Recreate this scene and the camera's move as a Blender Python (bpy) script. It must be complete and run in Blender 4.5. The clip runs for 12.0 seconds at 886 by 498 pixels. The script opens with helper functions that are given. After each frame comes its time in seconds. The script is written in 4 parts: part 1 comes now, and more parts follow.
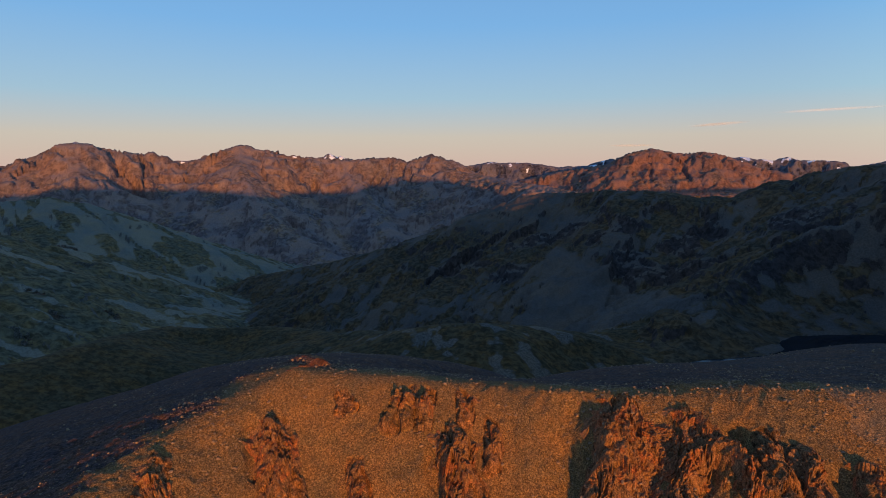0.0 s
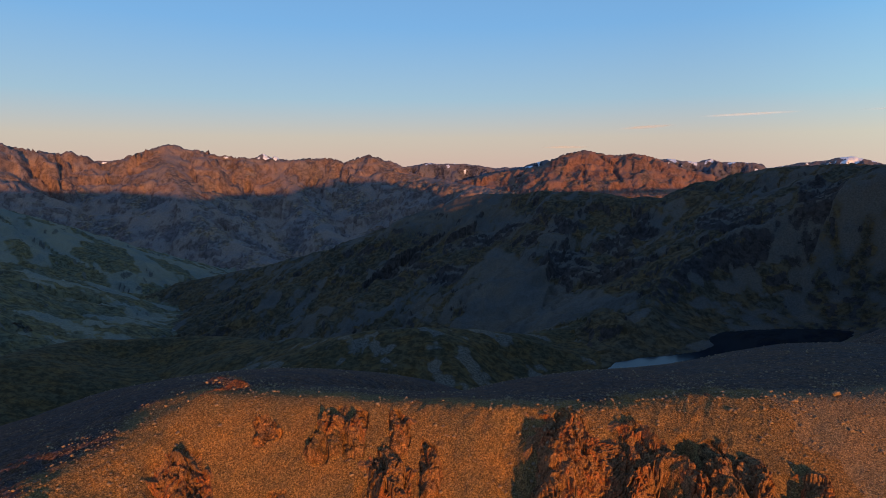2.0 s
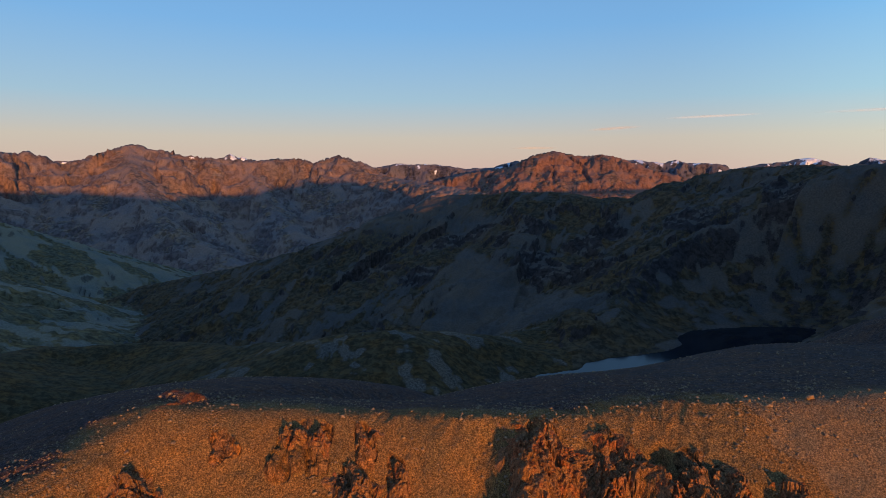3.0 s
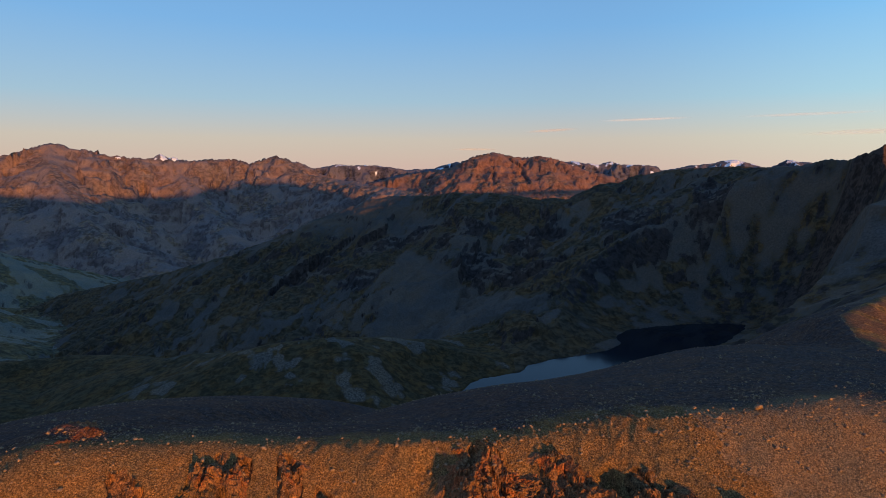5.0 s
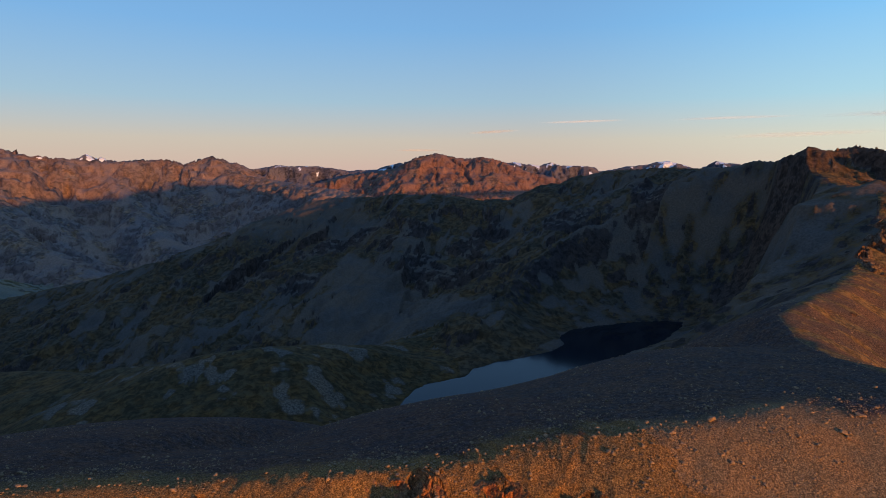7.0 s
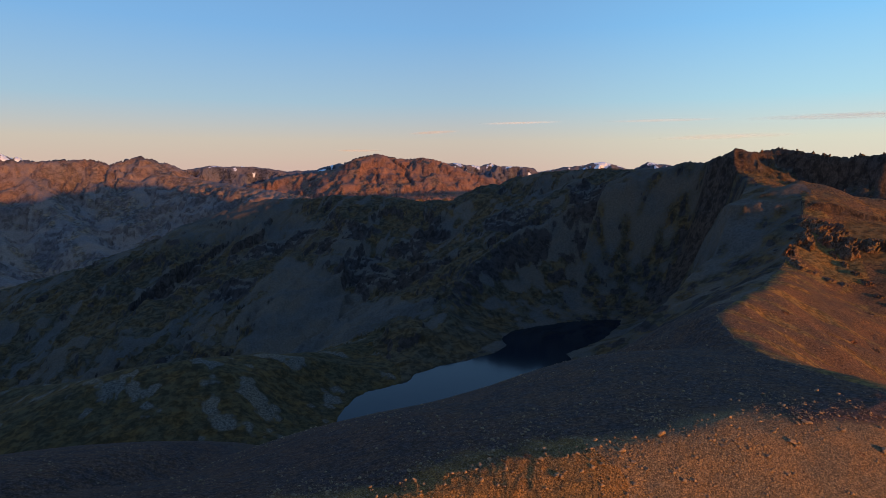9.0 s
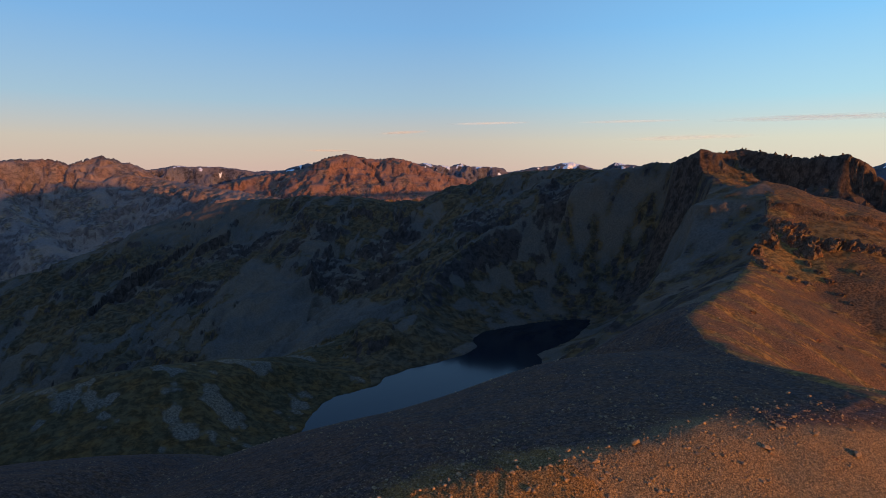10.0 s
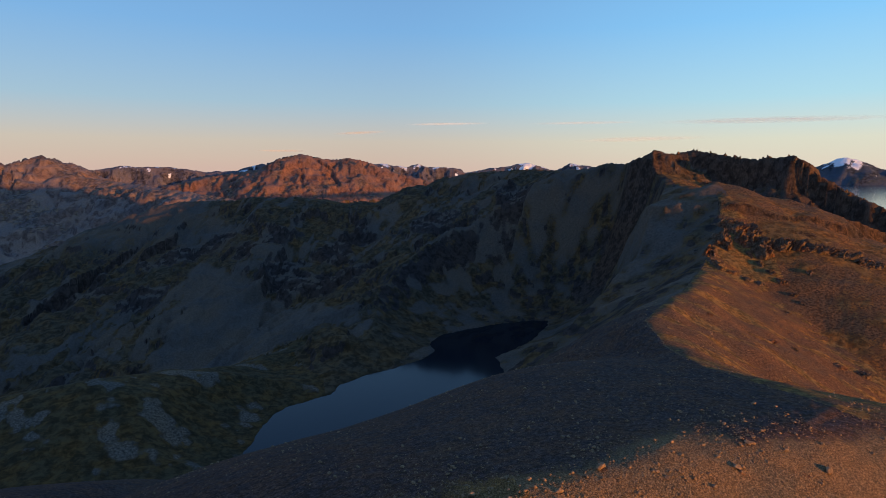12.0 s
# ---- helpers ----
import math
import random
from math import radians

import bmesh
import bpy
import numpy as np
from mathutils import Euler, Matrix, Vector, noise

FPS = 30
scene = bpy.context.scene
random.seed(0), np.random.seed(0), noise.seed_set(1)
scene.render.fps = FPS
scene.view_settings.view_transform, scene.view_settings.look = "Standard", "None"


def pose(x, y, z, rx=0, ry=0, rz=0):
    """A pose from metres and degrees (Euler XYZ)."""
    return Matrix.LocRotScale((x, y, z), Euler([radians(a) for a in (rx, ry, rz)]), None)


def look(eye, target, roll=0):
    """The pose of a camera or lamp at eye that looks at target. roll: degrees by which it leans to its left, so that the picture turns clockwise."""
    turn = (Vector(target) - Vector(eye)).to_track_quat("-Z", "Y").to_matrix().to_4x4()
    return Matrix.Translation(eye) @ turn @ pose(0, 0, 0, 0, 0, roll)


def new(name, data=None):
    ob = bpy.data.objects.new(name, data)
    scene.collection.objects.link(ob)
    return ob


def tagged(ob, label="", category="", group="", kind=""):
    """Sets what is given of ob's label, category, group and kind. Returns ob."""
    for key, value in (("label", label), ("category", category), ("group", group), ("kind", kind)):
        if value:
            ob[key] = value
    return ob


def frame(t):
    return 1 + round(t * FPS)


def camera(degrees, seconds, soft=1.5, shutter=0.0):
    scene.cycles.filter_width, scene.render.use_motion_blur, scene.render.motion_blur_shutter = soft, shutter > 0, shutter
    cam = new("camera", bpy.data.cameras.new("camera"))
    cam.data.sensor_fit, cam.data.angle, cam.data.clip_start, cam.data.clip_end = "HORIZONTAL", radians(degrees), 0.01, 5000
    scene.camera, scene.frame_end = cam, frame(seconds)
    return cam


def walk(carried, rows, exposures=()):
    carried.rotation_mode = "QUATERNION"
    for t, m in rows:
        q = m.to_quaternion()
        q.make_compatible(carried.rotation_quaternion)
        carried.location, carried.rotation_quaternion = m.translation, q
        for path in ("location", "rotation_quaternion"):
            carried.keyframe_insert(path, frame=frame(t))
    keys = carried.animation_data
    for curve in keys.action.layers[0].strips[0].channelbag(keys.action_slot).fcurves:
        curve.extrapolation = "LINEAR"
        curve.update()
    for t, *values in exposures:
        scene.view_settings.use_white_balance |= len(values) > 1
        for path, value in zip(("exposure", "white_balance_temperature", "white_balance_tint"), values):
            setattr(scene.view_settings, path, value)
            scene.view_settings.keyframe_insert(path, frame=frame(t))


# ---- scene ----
# ---------------------------------------------------------------- camera
cam = camera(73.25, 12.0, soft=0.55)
UNIT = 8.0          # metres for one step of the flight table
EYE_Z = 170.0       # the drone's height over the tarn


def flight(t, x, y, z, yaw, tilt, lean):
    return t, pose(x * UNIT, y * UNIT, EYE_Z + z * UNIT, 90 + tilt, 0, -yaw) @ pose(0, 0, 0, 0, 0, lean)


walk(cam, [
    flight(0.0, 0, 0, 0, 0, -7.77, -0.15),
    flight(0.5, 0.05, 0.345, -0.002, 1.46, -7.75, -0.16),
    flight(1.0, 0.108, 0.692, -0.001, 2.92, -7.74, -0.12),
    flight(1.5, 0.169, 1.039, 0.001, 4.4, -7.71, -0.09),
    flight(2.0, 0.236, 1.381, -0.001, 5.9, -7.69, -0.07),
    flight(2.5, 0.317, 1.716, 0, 7.33, -7.66, -0.06),
    flight(3.0, 0.4, 2.054, 0, 8.70, -7.63, -0.02),
    flight(5.0, 0.851, 3.39, 0.011, 14.33, -7.53, 0.05),
    flight(5.5, 0.984, 3.711, 0.016, 15.71, -7.51, 0.05),
    flight(6.0, 1.117, 4.017, 0.015, 17.02, -7.49, 0.06),
    flight(6.5, 1.247, 4.318, 0.019, 18.38, -7.47, 0.06),
    flight(7.0, 1.383, 4.623, 0.024, 19.74, -7.44, 0.05),
    flight(9.0, 2.018, 5.744, 0.048, 25.36, -7.38, 0.05),
    flight(9.5, 2.201, 6.015, 0.052, 26.8, -7.37, 0.06),
    flight(10.0, 2.394, 6.286, 0.056, 28.2, -7.36, 0.07),
    flight(10.5, 2.597, 6.55, 0.062, 29.62, -7.35, 0.07),
    flight(11.0, 2.805, 6.813, 0.072, 31, -7.33, 0.07),
    flight(11.4, 2.971, 7.020, 0.080, 32.08, -7.31, 0.08),
    flight(11.6, 3.052, 7.122, 0.082, 32.25, -7.31, 0.08),
    flight(12.0, 3.211, 7.327, 0.086, 32.26, -7.3, 0.09),
], exposures=[(0.0, 0.9, 6480, 13), (12.0, 0.92, 6600, 14)])

# ---------------------------------------------------------------- light
SUN_AZ, SUN_EL = 166.0, 1.5     # degrees clockwise from +y, degrees up
sun_way = Vector((math.sin(radians(SUN_AZ)) * math.cos(radians(SUN_EL)),
                  math.cos(radians(SUN_AZ)) * math.cos(radians(SUN_EL)), math.sin(radians(SUN_EL))))
sun_data = bpy.data.lights.new("sun", "SUN")
sun_data.energy, sun_data.angle, sun_data.color = 3.05, radians(0.6), (1.0, 0.44, 0.085)
sun = new("sun", sun_data)
sun.matrix_world = look((0, 0, 900), Vector((0, 0, 900)) - sun_way)
world = bpy.data.worlds.new("evening_sky")
scene.world = world
world.use_nodes = True
wn = world.node_tree.nodes
sky = wn.new("ShaderNodeTexSky")
sky.sky_type, sky.sun_disc = "NISHITA", False
sky.sun_elevation, sky.sun_rotation = radians(SUN_EL), radians(SUN_AZ)
sky.altitude, sky.air_density, sky.dust_density, sky.ozone_density = 1500, 1.0, 0.0, 3.0
wn["Background"].inputs["Strength"].default_value = 0.163
# the sky's own second light: a rosy band over the horizon, blue above
sky_way = wn.new("ShaderNodeTexCoord")
split = wn.new("ShaderNodeSeparateXYZ")
glow = wn.new("ShaderNodeValToRGB")
for place, colour in ((0.0, (2.2, 1.72, 1.62)), (0.05, (2.2, 1.92, 1.68)), (0.11, (1.35, 1.95, 2.35)), (0.22, (0.75, 1.65, 2.75)), (0.5, (0.41, 0.95, 2.1))):
    stop = glow.color_ramp.elements.new(place) if place not in (0.0,) else glow.color_ramp.elements[0]
    stop.color = (*[c / 3 for c in colour], 1)
glow.color_ramp.elements.remove(glow.color_ramp.elements[-1])
air = wn.new("ShaderNodeMix")
air.data_type = "RGBA"
air.inputs[0].default_value = 0.75
lift = wn.new("ShaderNodeVectorMath")
lift.operation = "SCALE"
lift.inputs["Scale"].default_value = 3.0
wl = world.node_tree.links
wl.new(sky_way.outputs["Generated"], split.inputs[0])
wl.new(split.outputs["Z"], glow.inputs["Fac"])
wl.new(glow.outputs["Color"], lift.inputs[0])
wl.new(sky.outputs["Color"], air.inputs[6])
wl.new(lift.outputs["Vector"], air.inputs[7])
east = wn.new("ShaderNodeMapRange")
east.interpolation_type = "SMOOTHSTEP"
east.inputs["From Min"].default_value, east.inputs["From Max"].default_value = 0.42, 1.0
wl.new(split.outputs["X"], east.inputs["Value"])
warm = wn.new("ShaderNodeMix")
warm.data_type, warm.blend_type = "RGBA", "MULTIPLY"
warm.inputs[7].default_value = (1.26, 1.44, 1.36, 1)
wl.new(east.outputs["Result"], warm.inputs[0])
wl.new(air.outputs[2], warm.inputs[6])
wl.new(warm.outputs[2], wn["Background"].inputs["Color"])


# ---------------------------------------------------------------- noise on arrays
def lattice(ix, iy, seed):
    h = (ix.astype(np.int64) * 374761393 + iy.astype(np.int64) * 668265263 + seed * 974711) & 0xFFFFFFFF
    h = ((h ^ (h >> 13)) * 1274126177) & 0xFFFFFFFF
    h = ((h ^ (h >> 16)) * 2246822519) & 0xFFFFFFFF
    return (h ^ (h >> 15)) & 0xFFFFFFFF


def perlin(x, y, seed=0):
    ix, iy = np.floor(x), np.floor(y)
    fx, fy = x - ix, y - iy
    u, v = fx * fx * fx * (fx * (fx * 6 - 15) + 10), fy * fy * fy * (fy * (fy * 6 - 15) + 10)

    def corner(dx, dy):
        a = lattice(ix + dx, iy + dy, seed).astype(np.float64) * (2 * math.pi / 4294967296.0)
        return np.cos(a) * (fx - dx) + np.sin(a) * (fy - dy)
    low = corner(0, 0) * (1 - u) + corner(1, 0) * u
    high = corner(0, 1) * (1 - u) + corner(1, 1) * u
    return (low * (1 - v) + high * v) * 1.5


def layers(x, y, size, count, step, seed=0, gain=0.5, sharp=False):
    """Noise of several octaves from `size` metres down; octaves finer than the mesh (step) fade out."""
    total, amp = np.zeros_like(x), 1.0
    for k in range(count):
        n = perlin(x / size + 17.3 * k, y / size - 9.1 * k, seed + k)
        if sharp:
            n = 0.75 - 2.0 * np.abs(n)
        total += n * amp * np.clip((size / step - 1.3) / 1.5, 0, 1)
        amp, size = amp * gain, size * 0.5
    return total


def smooth(a, lo, hi):
    t = np.clip((a - lo) / (hi - lo), 0, 1)
    return t * t * (3 - 2 * t)


def blocks(x, y, size, seed):
    """Jointed rock: each block has its own height and its own tilted face. Gives the relief and the distance to the block's edge, both for blocks one unit wide."""
    u, v = x / size, y / size
    iu, iv = np.floor(u), np.floor(v)
    best, second, value = np.full(u.shape, 9.0), np.full(u.shape, 9.0), np.zeros_like(u)
    for du in (-1, 0, 1):
        for dv in (-1, 0, 1):
            h = lattice(iu + du, iv + dv, seed)
            px, py = u - iu - du - (h & 255) / 255.0, v - iv - dv - ((h >> 8) & 255) / 255.0
            d = np.maximum(np.abs(px), np.abs(py)) * 0.6 + np.hypot(px, py) * 0.4
            closer = d < best
            second = np.where(closer, best, np.minimum(second, d))
            tilt = (((h >> 16) & 15) / 15.0 - 0.5) * px * 1.1 + (((h >> 20) & 15) / 15.0 - 0.75) * py * 0.9
            value = np.where(closer, ((h >> 24) & 255) / 255.0 - 0.5 + tilt, value)
            best = np.where(closer, d, best)
    return value, second - best


# ---------------------------------------------------------------- the lie of the land
def crest(X, Y, line, left, right, blunt, bow=0.0, rib=None):
    """A ridge: a line of x, y, height, falling away at the slopes left and right of its course, blunt metres round on top; bow: how fast
    the left side steepens; rib: size, height and seed of the spurs and gullies that run down its sides, and the mesh's step.
    Gives height, distance to the line (left is positive) and the way along it."""
    top, side, along, run = np.full(X.shape, -1e9), np.zeros_like(X), np.zeros_like(X), 0.0
    for (ax, ay, az), (bx, by, bz) in zip(line, line[1:]):
        dx, dy = bx - ax, by - ay
        n = math.hypot(dx, dy)
        reach = ((X - ax) * dx + (Y - ay) * dy) / (n * n)
        t = np.clip(reach, 0, 1)
        ox, oy = X - ax - t * dx, Y - ay - t * dy
        d = np.hypot(ox, oy)
        lean = smooth((dx * oy - dy * ox) / n, -0.35 * d - 0.01, 0.35 * d + 0.01)
        h = az + t * (bz - az) - (right + (left - right) * lean) * (np.sqrt(d * d + blunt * blunt) - blunt) - bow * lean * d * d
        up = h > top
        top = np.where(up, h, top)
        side = np.where(up, (2 * lean - 1) * d, side)
        along = np.where(up, run + (t + 0.35 * (reach - t)) * n, along)
        run += n
    if rib:
        size, high, seed, step = rib
        d = np.abs(side)
        far_side = along + np.where(side > 0, 5000.0, 0.0) + layers(X, Y, size * 0.8, 3, step, seed + 50) * size * 0.3
        spurs = layers(far_side, d * 0.22, size, 6, step, seed, 0.55, True)
        top = top + (spurs - 0.45) * high * smooth(d, 0, size * 0.7) + layers(far_side, d * 0.5, size * 0.16, 4, step, seed + 20, 0.6, True) * high * (0.17 + 0.03 * smooth(d, 0, size * 0.3))
    return top, side, along


def inside(X, Y, ring):
    """Distance to a closed outline, negative inside it."""
    best, odd = np.full(X.shape, 1e9), np.zeros(X.shape, bool)
    for (ax, ay), (bx, by) in zip(ring, ring[1:] + ring[:1]):
        dx, dy = bx - ax, by - ay
        t = np.clip(((X - ax) * dx + (Y - ay) * dy) / (dx * dx + dy * dy), 0, 1)
        best = np.minimum(best, np.hypot(X - ax - t * dx, Y - ay - t * dy))
        odd ^= ((ay > Y) != (by > Y)) & (X < dx * (Y - ay) / (dy if dy else 1e-9) + ax)
    return np.where(odd, -best, best)


TARN_Z = 15.0
TARN = [(95, 378), (103, 390), (119, 419), (141, 438), (157, 440), (175, 443), (187, 457), (214, 467), (241, 471), (273, 480), (292, 494), (303, 519), (320, 532),
        (353, 538), (397, 539), (427, 534), (450, 521), (439, 510), (386, 472), (354, 459), (326, 450), (314, 430), (306, 410), (270, 395), (200, 380), (130, 362)]
# first four points: unseen run behind the camera, added to shade the left slopes
NEAR_RIDGE = [(-1100, -520, 172), (-500, -260, 152), (-250, -130, 130), (-120, -50, 106), (-90, -10, 101), (-77, 60, 107), (-66, 95, 111.5), (-62, 106, 112.6), (-57, 120, 114.2), (-50, 134, 116.3), (-38, 144.5, 118.5), (-24, 145.5, 118.6), (-8, 143, 118), (30, 134.5, 117.5), (52, 130, 118.4), (75, 127, 119.5),
              (110, 122, 121)]
DOME = [(75, 127, 119.5), (120, 121, 121.5), (148, 116, 120.5), (164, 109, 118), (180, 102, 110), (330, 30, 45)]
EAST_SIDE = [(164, 116, 119), (169, 134, 117.8), (174, 154, 116), (188, 178, 115), (204, 199, 116.8), (230, 212, 117), (270, 230, 116.5), (331, 262, 118), (385, 288, 136), (444, 332, 160)]
SADDLE = [(444, 332, 158), (490, 380, 152), (525, 425, 158), (552, 462, 166), (580, 497, 176)]
KNOB_SPUR = [(444, 332, 160), (470, 312, 153), (486, 280, 143), (500, 235, 128), (520, 150, 95)]
PEAK_RIDGE = [(584, 499, 194.0), (596, 488, 189.4), (612, 478, 191.9), (617, 441, 188.8), (618, 404, 182.5), (619, 370, 184.6),
              (616, 352, 172.1), (606, 329, 159.6), (600, 310, 151.2), (598, 291, 146.0), (580, 270, 131.2), (575, 230, 100.0), (600, 150, 60.0)]
# unseen ridge behind the peak, added to shade the range's lower slopes
SHADE_RIDGE = [(612, 690, 166), (700, 640, 176), (780, 590, 184), (850, 540, 185)]
CIRQUE = [(584, 497, 178), (600, 574, 180), (618, 643, 174), (620, 690, 171), (606, 770, 175), (565, 853, 167), (514, 873, 152), (470, 875, 133),
          (430, 885, 124), (388, 911, 124), (326, 969, 130), (286, 1021, 130), (224, 1097, 123), (173, 1137, 119), (127, 1153, 99), (73, 1168, 70),
          (-4, 1180, 44), (-112, 1245, 2), (-290, 1349, -51), (-459, 1428, -92), (-660, 1567, -202)]
MORAINE = [(-330, 360, 35), (-292, 470, 28), (-287, 572, 13), (-214, 600, 6), (-124, 567, 12), (-75, 510, 27), (-11, 458, 46), (30, 449, 50), (75, 472, 41), (139, 525, 20),
           (216, 580, 14), (300, 590, 14)]
# its first two points stand out of view, added as shade for the left range
LEFT_SLOPE = [(-1700, -200, 125), (-1150, 200, 120), (-880, 480, 128), (-820, 800, 110), (-779, 1041, 53), (-740, 1129, 8), (-712, 1263, -73), (-687, 1555, -222)]
LEFT_HILL = [(-1700, 1500, 90), (-1371, 1847, 66), (-1268, 1919, 78), (-1210, 1956, 61), (-1160, 2101, -71), (-1096, 2358, -215), (-959, 2524, -317)]
LEFT_RANGE = [(-4300, 1500, 250), (-3200, 2900, 220), (-2549, 3463, 177), (-2438, 3542, 200), (-2316, 3623, 284), (-2228, 3678, 322), (-2153, 3722, 297), (-2006, 3803, 271),
              (-1951, 3832, 247), (-1869, 3873, 269), (-1776, 3916, 211), (-1684, 3957, 211), (-1505, 4028, 238), (-1435, 4053, 294), (-1366, 4077, 317), (-1280, 4105, 307),
              (-1212, 4126, 258), (-1031, 4175, 247), (-882, 4209, 231), (-730, 4238, 220), (-534, 4267, 227), (-336, 4287, 235), (-236, 4294, 211), (-155, 4297, 243),
              (-75, 4299, 254), (26, 4300, 226), (127, 4298, 170)]
RANGE_SPURS = [[(-1366, 4077, 310), (-1250, 3700, 180), (-1060, 3300, 40), (-800, 2900, -110), (-420, 2500, -240)],
               [(-75, 4299, 250), (20, 4050, 165), (174, 3900, 130), (230, 3600, 40), (300, 3100, -60)],
               [(174, 3996, 132), (420, 3400, 88), (700, 2750, 38), (900, 2300, -20)],
               [(-2228, 3678, 310), (-2000, 3300, 130), (-1750, 2900, -60), (-1400, 2650, -220)],
               [(-730, 4238, 215), (-560, 3800, 60), (-380, 3350, -80), (-200, 2900, -200)]]
RED_RANGE = [(634, 4320, 90), (890, 4280, 142), (1110, 4225, 180), (1238, 4180, 196), (1335, 4150, 262), (1420, 4130, 292), (1500, 4100, 268), (1614, 4060, 254), (1741, 4015, 266),
             (1866, 3960, 232), (1960, 3920, 190), (2240, 3766, 106), (2600, 3500, 40)]
SNOW_RANGE = [(-1500, 4400, 150), (-984, 4493, 215), (-849, 4521, 277), (-781, 4533, 220), (-300, 4590, 150), (239, 4624, 190), (335, 4620, 208), (510, 4602, 206), (640, 4586, 206),
              (876, 4545, 172), (1077, 4472, 184), (1232, 4432, 228), (1700, 4300, 200), (2067, 4130, 232), (2217, 4030, 212), (2290, 4010, 238), (2360, 3970, 212),
              (2520, 3870, 209), (2610, 3830, 168), (2953, 3607, 236), (3002, 3566, 240), (3160, 3426, 180), (3234, 3355, 238), (3293, 3297, 224), (3600, 2900, 160)]
EAST_RANGE = [(3700, 2700, 110), (4000, 2350, 150), (4100, 2180, 180), (4170, 2055, 192), (4226, 1934, 270), (4268, 1837, 208), (4309, 1735, 192), (4400, 1400, 170)]


# buttresses of the sunlit face: top x, y; foot x, y; how far they stand out; half-width of the shaded and of the open side
BUTTRESSES = [(41, 130, 31, 110, 4.6, 4.0, 6.5), (51, 124, 61, 104, 3.6, 3.4, 4.2), (53, 118, 46, 107, 2.0, 2.6, 3.0), (66, 116, 63, 102, 3.4, 2.6, 3.2), (71, 112, 69, 100, 3.2, 2.2, 2.8),
              (81, 107, 78, 97, 2.8, 3.0, 3.2), (-40, 130, -34, 114, 2.9, 3.4, 5.0), (-11, 138.5, -13, 131, 1.7, 1.3, 2.2), (-7.5, 139, -9, 131.5, 1.9, 1.2, 2.0), (-3.5, 138, -5.5, 130, 1.8, 1.4, 2.4),
              (1, 128, 3, 112, 3.0, 2.6, 5.0), (5, 136, 4, 129, 1.2, 1.4, 2.2), (11, 128, 10, 120, 1.5, 1.5, 2.4), (-25, 140, -24, 134, 1.0, 1.5, 2.5), (-20, 124, -17, 112, 1.3, 1.6, 3.0),
              (-57, 112, -55, 101, 1.8, 2.0, 3.2), (-70, 88, -66, 78, 1.6, 2.0, 3.0), (20, 113, 22, 102, 2.0, 2.2, 3.4)]
HOLLOWS = [(29, 134, 26, 116, 2.6, 4.2), (49, 122, 40, 110, 1.4, 1.8), (57, 117, 51, 108, 1.4, 1.6), (62, 121, 58, 104, 2.6, 2.3), (68, 113, 66, 102, 1.6, 1.6), (77, 109, 73, 98, 1.8, 2.2),
           (-44.5, 128, -40, 118, 1.5, 1.8), (-2.5, 127, -1, 115, 1.2, 1.6)]


def broken_face(X, Y, step):
    """What stands out of the sunlit face (buttresses) or is cut into it (hollows), and how rocky it is."""
    rise, rock = np.zeros(X.shape), np.zeros(X.shape)
    sway_x, sway_y = layers(X, Y, 6, 4, step, 500) * 1.3, layers(X, Y, 6, 4, step, 510) * 1.3
    X, Y = X + sway_x, Y + sway_y
    for ax, ay, bx, by, out, shade, open_side in BUTTRESSES:
        dx, dy = bx - ax, by - ay
        n = math.hypot(dx, dy)
        t = ((X - ax) * dx + (Y - ay) * dy) / (n * n)
        off = (dx * (Y - ay) - dy * (X - ax)) / n      # positive: the open side
        wide = np.where(off > 0, open_side, shade) * (0.85 + 0.6 * np.clip(t, 0, 1))
        body = np.clip(1 - np.abs(off) / wide, 0, 1) * smooth(t, -0.1, 0.12) * smooth(1.25 - t, 0, 0.3)
        rise = np.maximum(rise, 0.8 * out * smooth(body, 0.0, 0.8) * (0.3 + 0.7 * smooth(t, 0.0, 0.5)))
        rock = np.maximum(rock, smooth(body, 0.02, 0.2))
    for ax, ay, bx, by, deep, wide in HOLLOWS:
        dx, dy = bx - ax, by - ay
        t = np.clip(((X - ax) * dx + (Y - ay) * dy) / (dx * dx + dy * dy), 0, 1)
        rise -= deep * np.exp(-((X - ax - t * dx) ** 2 + (Y - ay - t * dy) ** 2) / (wide * wide)) * smooth(t, 0.0, 0.2) * (1 - 0.7 * rock)
    return rise, rock


def scree_fan(X, Y, wander):
    """The broad fan of pale scree below the crags across the water."""
    return smooth(13 + (880 - Y) * 0.34 + wander * 9 - np.abs(X - 170 + (880 - Y) * 0.06), -3, 8) * smooth(Y, 560, 600) * smooth(905 - Y + wander * 25, 0, 25)


# crags of the cirque's wall: x, y, half-width across and up the slope
CRAG_SPOTS = [(170, 925, 60, 24), (240, 770, 42, 46), (285, 720, 40, 36), (250, 860, 46, 22), (95, 850, 40, 24), (330, 800, 50, 26), (430, 735, 36, 30), (520, 660, 40, 50), (480, 560, 40, 30), (30, 930, 50, 22), (556, 560, 34, 40)]


def crag_spots(X, Y, wander):
    best = np.zeros(X.shape)
    for x, y, a, b in CRAG_SPOTS:
        best = np.maximum(best, smooth(1.25 - np.hypot((X - x) / a, (Y - y) / b) + wander * 0.9, 0.0, 0.55))
    return best


def joined(heights, k):
    """The upper envelope of several forms, rounded where they meet."""
    Z = np.stack(heights)
    top = Z.max(0)
    return top + k * np.log(np.exp((Z - top) / k).sum(0)), Z.argmax(0)


